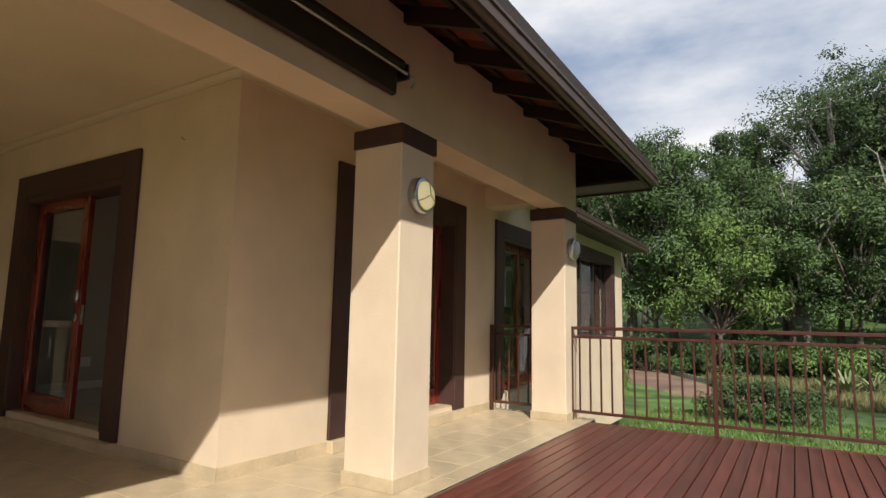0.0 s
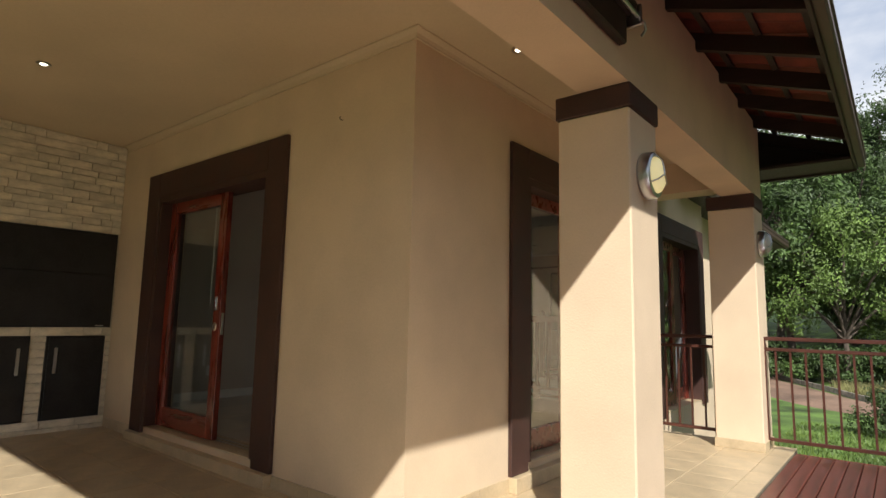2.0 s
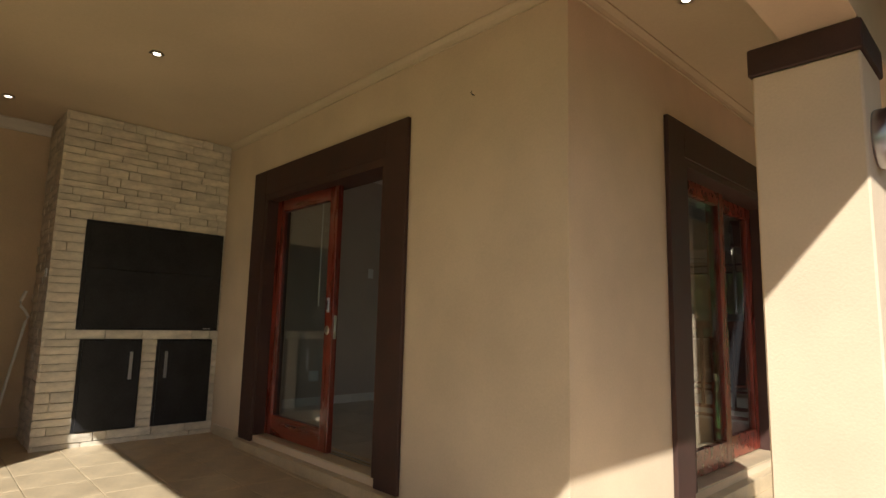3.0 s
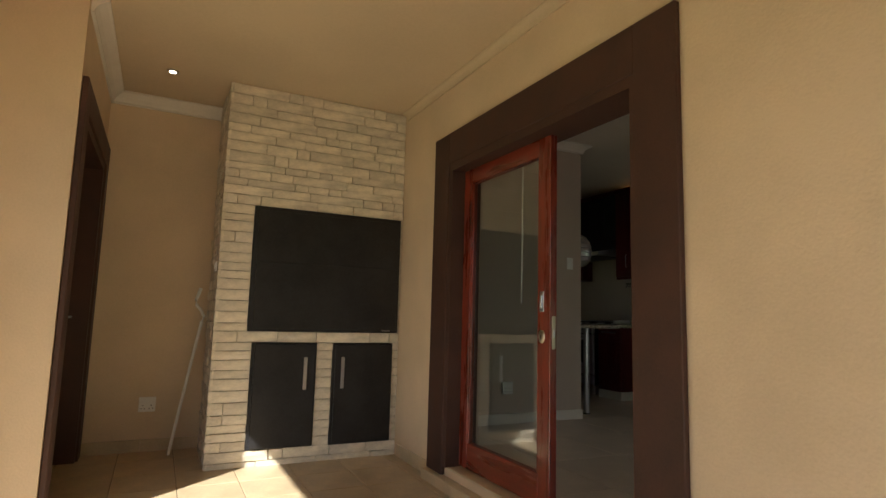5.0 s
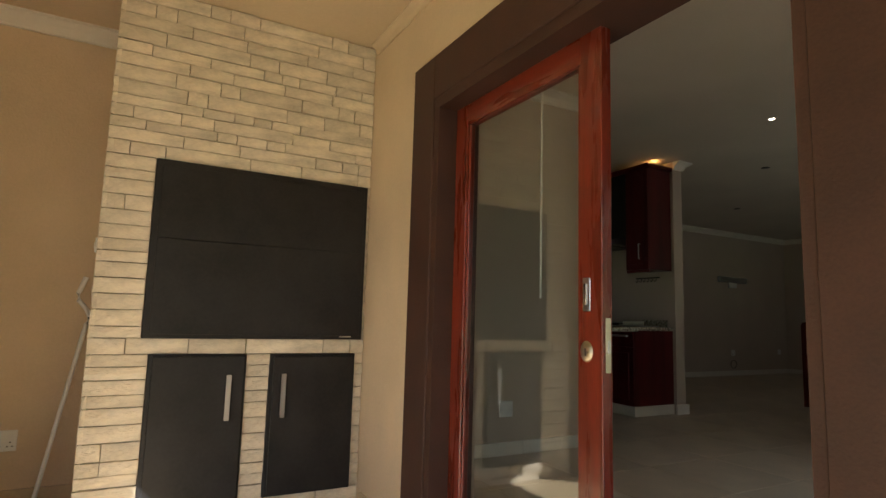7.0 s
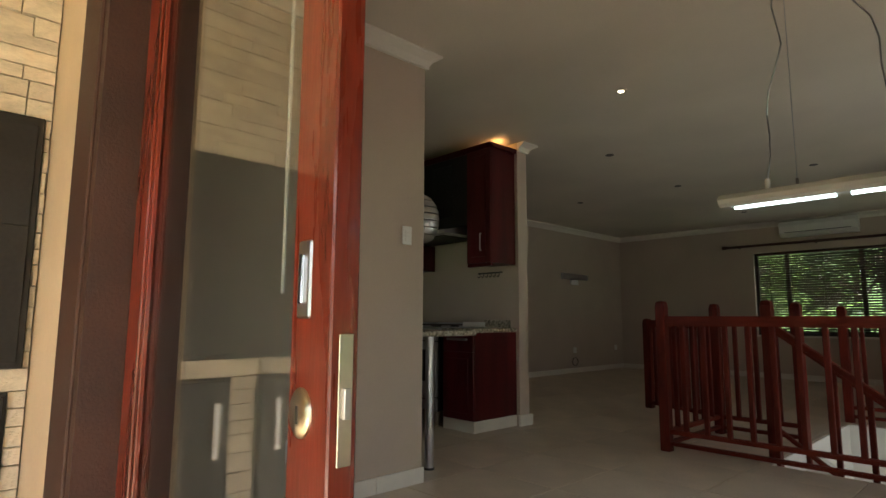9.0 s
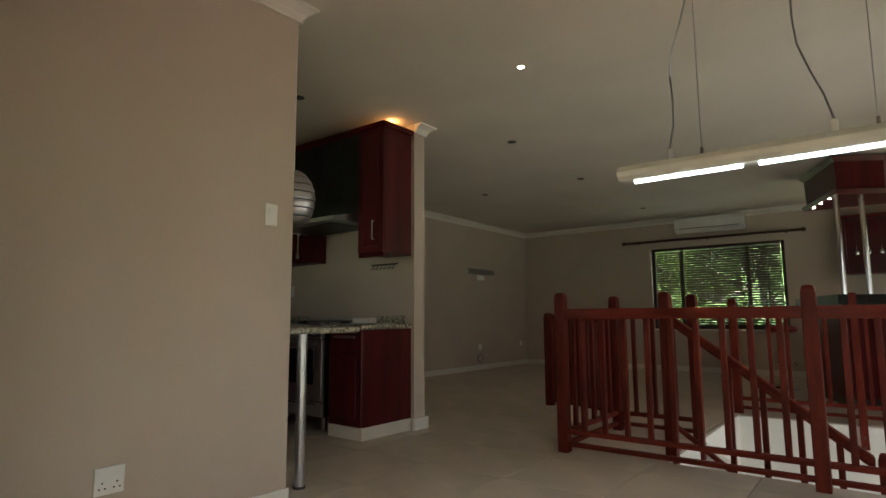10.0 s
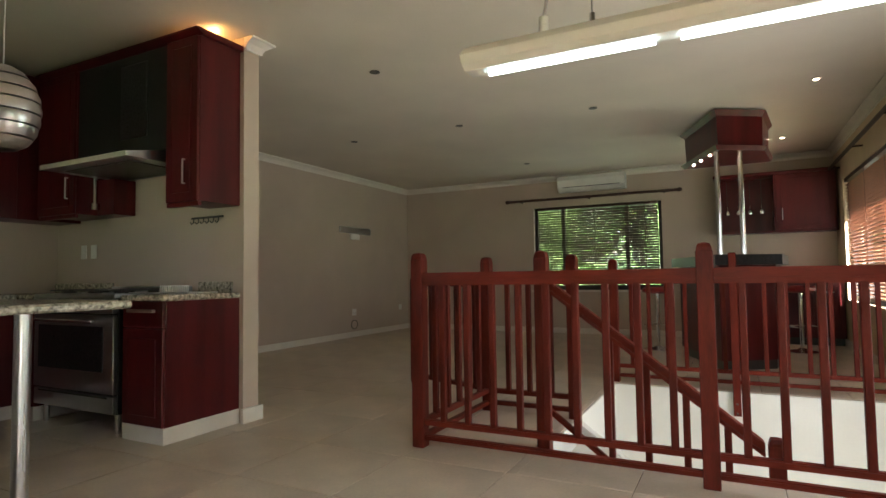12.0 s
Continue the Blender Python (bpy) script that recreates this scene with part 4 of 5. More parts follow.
KY = 6.598
base = thing("base_cabinet", "gloss cherry-red base cabinet on a white tiled plinth", "cabinet", "kitchen cabinets")
bpart("body", M_CAB, base, -8.05, -7.66, 6.02, KY, 0.1, 0.87, r=0.002)
bpart("plinth", M_CORNICE, base, -8.05, -7.655, 6.005, KY, 0, 0.1, r=0.002, label="white tiled plinth")
cab_door(base, -8.05, -7.662, 6.02, 0.1, 0.7)
dr = bpart("drawer", M_CAB, base, -8.048, -7.664, 6.0, 6.02, 0.705, 0.868, r=0.003)
bpart("drawer_pull", M_STEEL, dr, -7.98, -7.73, 5.975, 6.0, 0.8, 0.82, r=0.003, label="brushed steel drawer pull")
bl = thing("base_cabinet", "gloss cherry-red base cabinet beside the range cooker", "cabinet", "kitchen cabinets")
bpart("body", M_CAB, bl, -9.895, -9.08, 6.02, KY, 0.1, 0.87, r=0.002)
bpart("plinth", M_CORNICE, bl, -9.895, -9.08, 6.01, KY, 0, 0.1, r=0.002)
cab_door(bl, -9.44, -9.082, 6.02, 0.1, 0.868, -9.14, 0.6)
bw = thing("base_cabinet", "gloss cherry-red base cabinets along the side wall", "cabinet", "kitchen cabinets")
bpart("body", M_CAB, bw, -9.895, -9.3, 3.6, 6.0, 0.1, 0.87, r=0.002)
bpart("plinth", M_CORNICE, bw, -9.895, -9.31, 3.6, 6.0, 0, 0.1, r=0.002)
for i in range(4):
    bpart("door", M_CAB, bw, -9.3, -9.28, 3.602 + i * 0.6, 4.198 + i * 0.6, 0.102, 0.868, r=0.003)


def counter(name, b, up, label):
    t = thing(name, label, "worktop", "granite worktops")
    bpart("slab", M_GRANITE, t, *b, 0.872, 0.908, r=0.008)
    if up:
        bpart("upstand", M_GRANITE, t, *up, 0.909, 0.985, r=0.003)
    return t


counter("worktop", (-8.06, -7.645, 5.985, KY), (-8.06, -7.72, KY - 0.022, KY - 0.002), "speckled granite worktop with a low upstand")
counter("worktop", (-9.895, -9.075, 5.985, KY), (-9.895, -9.075, KY - 0.022, KY - 0.002), "speckled granite worktop beside the cooker")
counter("worktop", (-9.895, -9.27, 3.6, 5.983), (-9.895, -9.873, 3.6, 5.983), "speckled granite worktop along the side wall")
pen = thing("breakfast_counter", "speckled granite breakfast counter on a steel leg", "counter")
bpart("slab", M_GRANITE, pen, -9.25, -7.03, 4.8, 5.385, 0.872, 0.908, r=0.01)
tpart("leg", M_STEEL, pen, (-7.06, 4.945, 0.012), (-7.06, 4.945, 0.872), 0.03, 24, label="brushed steel leg")
tpart("foot_ring", M_OFF, pen, (-7.06, 4.945, 0), (-7.06, 4.945, 0.014), 0.036, 24)
bpart("support_panel", M_CAB, pen, -9.25, -9.0, 4.85, 5.32, 0.0, 0.872, r=0.003)

ck = thing("range_cooker", "stainless steel range cooker with a dark glass oven door", "cooker")
bpart("body", M_BLACK, ck, -9.07, -8.14, 6.03, KY, 0.13, 0.885, r=0.004, label="black enamelled side panels")
od = bpart("oven_door", M_STEEL, ck, -9.065, -8.145, 6.0, 6.03, 0.26, 0.775, r=0.005)
bpart("oven_glass", M_DGRANITE, od, -9.0, -8.25, 5.993, 6.0, 0.4, 0.7, r=0.003, label="dark oven glass")
tpart("oven_handle", M_CHROME, od, (-9.03, 5.955, 0.735), (-8.3, 5.955, 0.735), 0.012)
for x in (-8.98, -8.34):
    tpart("handle_post", M_CHROME, od, (x, 5.955, 0.735), (x, 6.002, 0.735), 0.008)
lo = bpart("lower_drawer", M_STEEL, ck, -9.065, -8.145, 6.004, 6.03, 0.135, 0.25, r=0.004)
bpart("drawer_lip", M_OFF, lo, -9.0, -8.21, 6.0, 6.004, 0.232, 0.242)
bpart("control_panel", M_STEEL, ck, -9.068, -8.142, 5.99, 6.03, 0.785, 0.885, r=0.004)
for i in range(7):
    k = tpart("knob", M_OFF, ck, (-8.97 + i * 0.12, 5.955, 0.832), (-8.97 + i * 0.12, 5.991, 0.832), 0.019)
    bpart("pointer", M_CHROME, k, -8.972 + i * 0.12, -8.968 + i * 0.12, 5.952, 5.956, 0.832, 0.848)
bpart("hob", M_STEEL, ck, -9.07, -8.14, 6.0, KY - 0.03, 0.887, 0.915, r=0.004)
bpart("splash_lip", M_STEEL, ck, -9.07, -8.14, KY - 0.03, KY - 0.004, 0.887, 0.955, r=0.003)
for x in (-8.9, -8.6, -8.3):
    for y in (6.15, 6.4):
        tpart("burner", M_OFF, ck, (x, y, 0.915), (x, y, 0.93), 0.045)
    for y in (6.08, 6.2, 6.33, 6.46):
        bpart("pan_support", M_OFF, ck, x - 0.12, x + 0.12, y - 0.005, y + 0.005, 0.93, 0.942)
    for dx in (-0.12, 0.112):
        bpart("pan_support", M_OFF, ck, x + dx, x + dx + 0.008, 6.08, 6.46, 0.93, 0.942)
for x in (-9.02, -8.19):
    for y in (6.07, 6.5):
        tpart("foot", M_CHROME, ck, (x, y, 0), (x, y, 0.13), 0.019)
rack = thing("ribbed_tray", "low ribbed pale metal tray on the worktop", "tray")
bpart("base", M_STEEL, rack, -8.04, -7.76, 6.25, 6.5, 0.909, 0.918, r=0.003)
for i in range(15):
    bpart("rib", M_WHITE, rack, -8.04 + i * 0.0195, -8.031 + i * 0.0195, 6.25, 6.262, 0.918, 0.965)

hd = thing("cooker_hood", "steel cooker hood with a flat glass-edged canopy", "cooker hood")
bm = bmesh.new()
extrude_x(bm, [(5.995, 1.815), (5.995, 1.845), (6.26, 1.9), (KY, 1.9), (KY, 1.815)], -9.02, -8.03)
part("canopy", bm, M_STEEL, hd)
# Pale non-metal colour stands in for the steel strip's bright reflection.
bpart("front_strip", M_ALU, hd, -9.02, -8.03, 5.988, 5.995, 1.812, 1.847, r=0.002, label="steel front strip, its shine put in as pale paint")
bpart("filter", M_OFF, hd, -8.9, -8.15, 6.1, 6.55, 1.806, 1.814)
# Filler cabinet between the wall cabinets; its deep shade is painted as black.
bpart("housing", M_BLACK, hd, -9.025, -7.975, 6.26, KY, 1.902, 2.63, r=0.003, label="filler cabinet over the hood, its deep shade painted black")
bpart("glass_panel", M_DGRANITE, hd, -8.5, -8.2, 6.252, 6.26, 2.02, 2.56, r=0.003, label="dark glass panel in the housing")
bm = bmesh.new()
extrude_x(bm, [(6.255, 2.63), (6.205, 2.658), (6.205, 2.67), (KY, 2.67), (KY, 2.63)], -8.995, -7.977)
part("crown", bm, M_CAB, hd, "cherry-red crown moulding")


def wall_cab(label, x0, x1, y, z0, z1, hx):
    t = thing("wall_cabinet", label, "cabinet", "kitchen wall cabinets")
    bpart("body", M_CAB, t, x0, x1, y + 0.02, KY, z0, z1, r=0.002)
    cab_door(t, x0, x1, y + 0.02, z0, z1, hx, z0 + 0.12)
    bm = bmesh.new()
    extrude_x(bm, [(y + 0.02, z1), (y - 0.03, z1 + 0.028), (y - 0.03, z1 + 0.04), (KY, z1 + 0.04), (KY, z1)], x0 - 0.005, x1 + 0.03)
    part("crown", bm, M_CAB, t)
    bpart("light_rail", M_CAB, t, x0, x1, y + 0.01, y + 0.04, z0 - 0.03, z0 - 0.001, r=0.003)
    return t


wall_cab("gloss cherry-red wall cabinet with a moulded crown", -7.97, -7.66, 6.235, 1.52, 2.63, -7.77)
wall_cab("gloss cherry-red wall cabinet beside the hood", -9.53, -9.03, 6.235, 1.52, 2.63, -9.1)
ww = thing("wall_cabinet", "gloss cherry-red wall cabinets along the side wall", "cabinet", "kitchen wall cabinets")
bpart("body", M_CAB, ww, -9.895, -9.56, 3.6, KY, 1.5, 2.67, r=0.002)
for i in range(5):
    bpart("door", M_CAB, ww, -9.56, -9.54, 3.602 + i * 0.5, 4.098 + i * 0.5, 1.502, 2.66, r=0.003)
sp = thing("spice_cabinet", "small cherry-red cabinet below the hood", "cabinet")
bpart("body", M_CAB, sp, -9.13, -8.82, 6.42, KY, 1.52, 1.8, r=0.003)
ut = thing("wall_tap", "upright chrome tube fitting under the hood", "tap")
tpart("tube", M_CHROME, ut, (-9.0, 6.38, 1.6), (-9.0, 6.38, 1.83), 0.018)
tpart("cup", M_CHROME, ut, (-9.0, 6.38, 1.56), (-9.0, 6.38, 1.61), 0.035)
lamp = thing("cabinet_top_lamp", "small warm lamp lying on top of the wall cabinet", "lamp")
tpart("tube", glow_material("warm_tube", (1.0, 0.5, 0.12), 0.8), lamp, (-7.98, 6.45, 2.684), (-7.72, 6.45, 2.684), 0.011)
wl_ = bpy.data.lights.new("warm_cabinet_light", "POINT")
wl_.energy, wl_.color, wl_.shadow_soft_size = 0.08, (1.0, 0.52, 0.16), 0.015
new("warm_cabinet_light", wl_).location = (-7.72, 6.42, 2.71)
hk = thing("hook_rail", "dark metal rail with small hooks on the kitchen wall", "hook rail")
bpart("rail", M_OFF, hk, -8.15, -7.82, KY - 0.014, KY, 1.45, 1.465, r=0.002)
for i in range(6):
    bm = bmesh.new()
    x = -8.12 + i * 0.052
    pipe(bm, [(x, KY - 0.012, 1.45), (x, KY - 0.014, 1.425), (x, KY - 0.03, 1.412), (x, KY - 0.044, 1.425)], 0.004, 6)
    part("hook", bm, M_OFF, hk, smooth=True)
for x in (-9.5, -9.36):
    s = thing("light_switch", "white switch plate on the kitchen splashback", "light switch", "kitchen switches", (x, KY, 1.25))
    bpart("plate", M_WHITE, s, -0.037, 0.037, -0.009, 0, -0.058, 0.058, r=0.003)
    bpart("rocker", M_WHITE, s, -0.012, 0.012, -0.013, -0.009, -0.02, 0.02, r=0.002)

pd = thing("pendant_lamp", "ribbed aluminium egg-shaped pendant lamp", "pendant lamp", at=(-7.07, 4.86, 1.68))
prof = [(0.05, -0.165), (0.095, -0.135), (0.118, -0.08), (0.127, -0.02), (0.125, 0.03), (0.108, 0.085), (0.075, 0.135), (0.03, 0.165), (0.012, 0.175)]
def egg(z):
    for (r0, z0), (r1, z1) in zip(prof, prof[1:]):
        if z <= z1:
            return r0 + (r1 - r0) * (z - z0) / (z1 - z0)
    return prof[-1][0]
for i in range(7):
    z0, z1 = -0.165 + i * 0.0475, -0.165 + (i + 1) * 0.0475 - 0.006
    bm = bmesh.new()
    lathe(bm, [(egg(z0), z0), (egg((z0 + z1) / 2) + 0.003, (z0 + z1) / 2), (egg(z1) * 0.985, z1), (egg(z1) * 0.93, z1), (egg(z0) * 0.93, z0)], seg=32)
    part("band", bm, M_STEEL, pd, smooth=True)
tpart("inner", M_OFF, pd, (0, 0, -0.13), (0, 0, 0.13), 0.06)
tpart("cord", M_WHITE, pd, (0, 0, 0.17), (0, 0, CEIL - 1.68), 0.003, 6)

# ---- hanging tube light ----
tl = thing("tube_light", "long aluminium pendant fitting with two lit tubes", "ceiling light")
bm = bmesh.new()
extrude_x(bm, [(4.905, 1.52), (4.915, 1.502), (4.935, 1.49), (4.985, 1.49), (5.005, 1.502), (5.015, 1.52), (4.99, 1.545), (4.93, 1.545)], -5.12, -4.19)
part("body", bm, M_ALU, tl, "pale satin aluminium body")
for x0, x1 in ((-5.066, -4.69), (-4.64, -4.256)):
    tpart("lit_tube", M_TUBE, tl, (x0, 4.96, 1.486), (x1, 4.96, 1.486), 0.009)
for x in (-4.93, -4.42):
    tpart("wire", M_STEEL, tl, (x + 0.11, 4.96, 1.55), (x + 0.11, 4.96, CEIL - 0.002), 0.0016, 6)
    tpart("grip", M_CHROME, tl, (x + 0.11, 4.96, 1.55), (x + 0.11, 4.96, 1.575), 0.006, 8)
    tpart("gland", M_WHITE, tl, (x, 4.96, 1.55), (x, 4.96, 1.59), 0.011, 10)
    bm = bmesh.new()
    r = random.Random(int(-x * 100))
    lean = 0.1 if x < -4.6 else -0.24
    pipe(bm, [(x + lean * (CEIL - 1.595) * i / 12 + 0.03 * math.sin(i * 1.1 + x) * min(i, 12 - i) / 5, 4.96 + 0.02 * math.sin(i * 0.8), 1.59 + (CEIL - 1.595) * i / 12) for i in range(13)], 0.0035, 6)
    part("cord", bm, M_STEEL, tl, "grey flex", True)
tubes = bpy.data.lights.new("tube_light_glow", "AREA")
tubes.shape, tubes.size, tubes.size_y, tubes.energy, tubes.color = "RECTANGLE", 0.8, 0.03, 0.9, (0.85, 0.97, 1.0)
new("tube_light_glow", tubes).matrix_world = look((-4.66, 4.96, 1.465), (-4.66, 4.9601, 0))

# ---- living room ----
ac = thing("air_conditioner", "white wall-mounted split air conditioner", "air conditioner")
bm = bmesh.new()
extrude_x(bm, [(NORTH - 0.002, 2.43), (NORTH - 0.12, 2.43), (NORTH - 0.19, 2.49), (NORTH - 0.2, 2.62), (NORTH - 0.17, 2.69), (NORTH - 0.002, 2.69)], -7.2, -6.08)
part("housing", bm, M_WHITE, ac)
bpart("louvre", M_OFF, ac, -7.12, -6.16, NORTH - 0.197, NORTH - 0.19, 2.495, 2.505)
bpart("flap", M_WHITE, ac, -7.12, -6.16, NORTH - 0.19, NORTH - 0.13, 2.436, 2.45, r=0.003)
rod = thing("curtain_rod", "dark turned wooden curtain rod over the window", "curtain rod")
tpart("pole", M_BLIND, rod, (-8.12, 13.3, 2.33), (-5.3, 13.3, 2.33), 0.022)
for x, s in ((-8.12, -1), (-5.3, 1)):
    bm = bmesh.new()
    lathe(bm, [(0.02, 0), (0.032, 0.015), (0.036, 0.04), (0.024, 0.065), (0.0, 0.08)], Matrix.Translation((x, 13.3, 2.33)) @ Matrix.Rotation(radians(90 * s), 4, "Y"), 16)
    part("finial", bm, M_BLIND, rod, smooth=True)
for x in (-7.9, -6.7, -5.5):
    bpart("bracket", M_BLIND, rod, x - 0.012, x + 0.012, 13.3, NORTH, 2.3, 2.32, r=0.003)
rod2 = thing("curtain_rod", "dark wooden curtain rod over the sunlit window", "curtain rod")
tpart("pole", M_BLIND, rod2, (EAST - 0.1, 9.7, 2.42), (EAST - 0.1, 13.1, 2.42), 0.022)
for y in (9.9, 11.4, 12.9):
    bpart("bracket", M_BLIND, rod2, EAST - 0.1, EAST, y - 0.012, y + 0.012, 2.39, 2.41, r=0.003)
hook = thing("wall_hook", "tiny dark screw hook in the plaster", "hook", at=(-3.36, WA, 2.2))
bm = bmesh.new()
pipe(bm, [(0, 0.0, 0), (0, -0.02, 0), (0, -0.03, 0.008), (0, -0.022, 0.018)], 0.003, 6)
part("screw", bm, M_OFF, hook, smooth=True)
tv = thing("wall_bracket", "grey steel television wall bracket with a cable box", "tv bracket")
bpart("plate", M_STEEL, tv, WEST, WEST + 0.03, 11.2, 12.08, 1.76, 1.87, r=0.004)
bpart("box", M_WHITE, tv, WEST, WEST + 0.025, 11.5, 11.75, 1.66, 1.755, r=0.003)
cb = thing("cable_coil", "loose coil of white cable below the socket", "cable")
bm = bmesh.new()
pipe(bm, [(WEST + 0.02 + 0.004 * (i % 3), 11.58 + 0.09 * math.cos(i * 0.55), 0.21 + 0.075 * math.sin(i * 0.55)) for i in range(34)], 0.005, 6)
part("coil", bm, M_OFF, cb, smooth=True)
s2 = thing("blank_plate", "small white blank plate on the wall", "wall socket", at=(WEST, 13.1, 0.43))
bpart("plate", M_WHITE, s2, 0, 0.008, -0.05, 0.05, -0.05, 0.05, r=0.002)

# bar corner
PLAN = [(-4.69, 10.14), (-4.16, 10.5), (-4.05, 11.35), (-5.15, 11.35)]
def grown(plan, d):
    cx, cy = sum(p[0] for p in plan) / len(plan), sum(p[1] for p in plan) / len(plan)
    return [(cx + (x - cx) * (1 + d), cy + (y - cy) * (1 + d)) for x, y in plan]
bar = thing("bar_counter", "angled cherry-red bar with a black granite top", "bar counter")
bm = bmesh.new()
prism(bm, PLAN, 0.1, 1.08)
part("body", bm, M_CAB, bar)
bm = bmesh.new()
prism(bm, grown(PLAN, -0.06), 0, 0.1)
part("plinth", bm, M_OFF, bar)
bm = bmesh.new()
prism(bm, grown(PLAN, 0.16), 1.08, 1.185)
part("top", bm, M_DGRANITE, bar, "black granite bar top")
can = thing("bar_canopy", "cherry-red canopy box hung over the bar on steel posts", "bar canopy")
for nm, d0, d1, z0, z1 in (("box", -0.2, -0.18, 2.34, 2.66), ("lower_moulding", -0.15, -0.09, 2.29, 2.34), ("crown", -0.18, -0.08, 2.66, 2.72)):
    bm = bmesh.new()
    a, c = grown(PLAN, d0), grown(PLAN, d1)
    lo = [bm.verts.new((x, y, z0)) for x, y in a]
    hi = [bm.verts.new((x, y, z1)) for x, y in c]
    bm.faces.new(lo[::-1])
    bm.faces.new(hi)
    for i in range(4):
        bm.faces.new((lo[i], lo[(i + 1) % 4], hi[(i + 1) % 4], hi[i]))
    part(nm, bm, M_CAB, can)
for x, y in ((-4.672, 10.33), (-4.45, 10.46)):
    tpart("post", M_CHROME, can, (x, y, 1.185), (x, y, 2.29), 0.026, 20, label="polished steel post")
for x, y in ((-4.74, 10.48), (-4.84, 10.75), (-4.93, 11.0)):
    tpart("spot", M_SPOT, can, (x, y, 2.278), (x, y, 2.289), 0.013)
uc = thing("bar_wall_cabinet", "cherry-red wall cabinet with hanging wine glasses", "cabinet")
bpart("back", M_CAB, uc, -4.75, EAST - 0.02, NORTH - 0.03, NORTH - 0.001, 1.6, 2.4)
bpart("top", M_CAB, uc, -4.78, EAST - 0.02, NORTH - 0.36, NORTH - 0.001, 2.4, 2.45, r=0.008)
bpart("bottom", M_CAB, uc, -4.75, EAST - 0.02, NORTH - 0.33, NORTH - 0.03, 1.57, 1.6, r=0.003)
for x in (-4.75, -4.0, EAST - 0.05):
    bpart("side", M_CAB, uc, x, x + 0.025, NORTH - 0.33, NORTH - 0.03, 1.6, 2.4, r=0.002)
cab_door(uc, -3.975, EAST - 0.05, NORTH - 0.33, 1.6, 2.4, -3.9, 1.75)
for i in range(4):
    g = thing("wine_glass", "clear stemmed wine glass hung upside down", "wine glass", "hanging glasses", (-4.6 + i * 0.15, NORTH - 0.2, 1.86))
    bm = bmesh.new()
    lathe(bm, [(0.03, 0.0), (0.036, 0.03), (0.03, 0.06), (0.006, 0.08), (0.004, 0.13), (0.03, 0.14), (0.0, 0.142)], seg=14)
    part("glass", bm, M_CHROME, g, smooth=True)
    tpart("hanger", M_OFF, g, (0, 0, 0.14), (0, 0, 0.54), 0.003, 6)
bb = thing("bar_base_cabinet", "cherry-red base cabinets behind the bar", "cabinet")
bpart("body", M_CAB, bb, -4.5, EAST - 0.02, 12.85, NORTH - 0.015, 0.1, 0.88, r=0.003)
bpart("plinth", M_OFF, bb, -4.48, EAST - 0.04, 12.88, NORTH - 0.015, 0, 0.1)
for i in range(3):
    cab_door(bb, -4.5 + i * 0.42, -4.08 + i * 0.42, 12.85, 0.12, 0.86, -4.37 + i * 0.42, 0.72, False)
counter("bar_worktop", (-4.52, EAST - 0.01, 12.81, NORTH - 0.014), None, "dark granite worktop behind the bar")


def stool(x, y, turn):
    t = thing("bar_stool", "chrome bar stool with a red padded seat", "bar stool", "bar stools", (x, y, 0), turn)
    bm = bmesh.new()
    lathe(bm, [(0.0, 0.0), (0.2, 0.0), (0.2, 0.008), (0.06, 0.03), (0.03, 0.05), (0.0, 0.05)], seg=28)
    part("base", bm, M_CHROME, t, smooth=True)
    tpart("column", M_CHROME, t, (0, 0, 0.04), (0, 0, 0.74), 0.025)
    bm = bmesh.new()
    pipe(bm, [(0.17 * math.cos(a), 0.17 * math.sin(a) - 0.04, 0.32) for a in [i * 0.35 - 0.6 for i in range(14)]], 0.009)
    part("footrest", bm, M_CHROME, t, smooth=True)
    bm = bmesh.new()
    lathe(bm, [(0.0, 0.74), (0.15, 0.74), (0.19, 0.765), (0.19, 0.8), (0.16, 0.825), (0.0, 0.83)], seg=28)
    part("seat", bm, material("red_vinyl", (0.3, 0.015, 0.015), 0.35, var=0.08), t, smooth=True)
    return t


stool(-5.47, 11.72, 0)
stool(-3.82, 12.05, 40)


# ---- garden ----
def ground_z(x, y):
    d = math.hypot(x + 3, y - 4)
    lift = max(0.0, y - 32) * 0.1 + max(0.0, min(x + 6, 26)) * max(0.0, y - 30) * 0.0108
    return -1.15 - 0.35 * min(1, max(0, (d - 9) / 12)) + min(lift, 26) + 0.12 * noise.noise((x * 0.15, y * 0.15, 0))


bm = bmesh.new()
gx = [-400, -200, -100, -60] + [-40 + i * 2.5 for i in range(33)] + [60, 100, 200, 400]
gy = [-400, -200, -100, -50, -25, -12, -6, -3, 0, 3, 6] + [8 + i * 2 for i in range(34)] + [100, 200, 400]
inside = lambda x, y: -12.5 < x < -0.9 and -5 < y < 13.8
rows = [[bm.verts.new((x, y, -3.2 if inside(x, y) else ground_z(x, y))) for x in gx] for y in gy]
for a, b in zip(rows, rows[1:]):
    for i in range(len(gx) - 1):
        bm.faces.new((a[i], a[i + 1], b[i + 1], b[i]))
solid("ground", bm, M_GRASS, "green lawn that rises to a wooded hillside", "lawn", smooth=True)

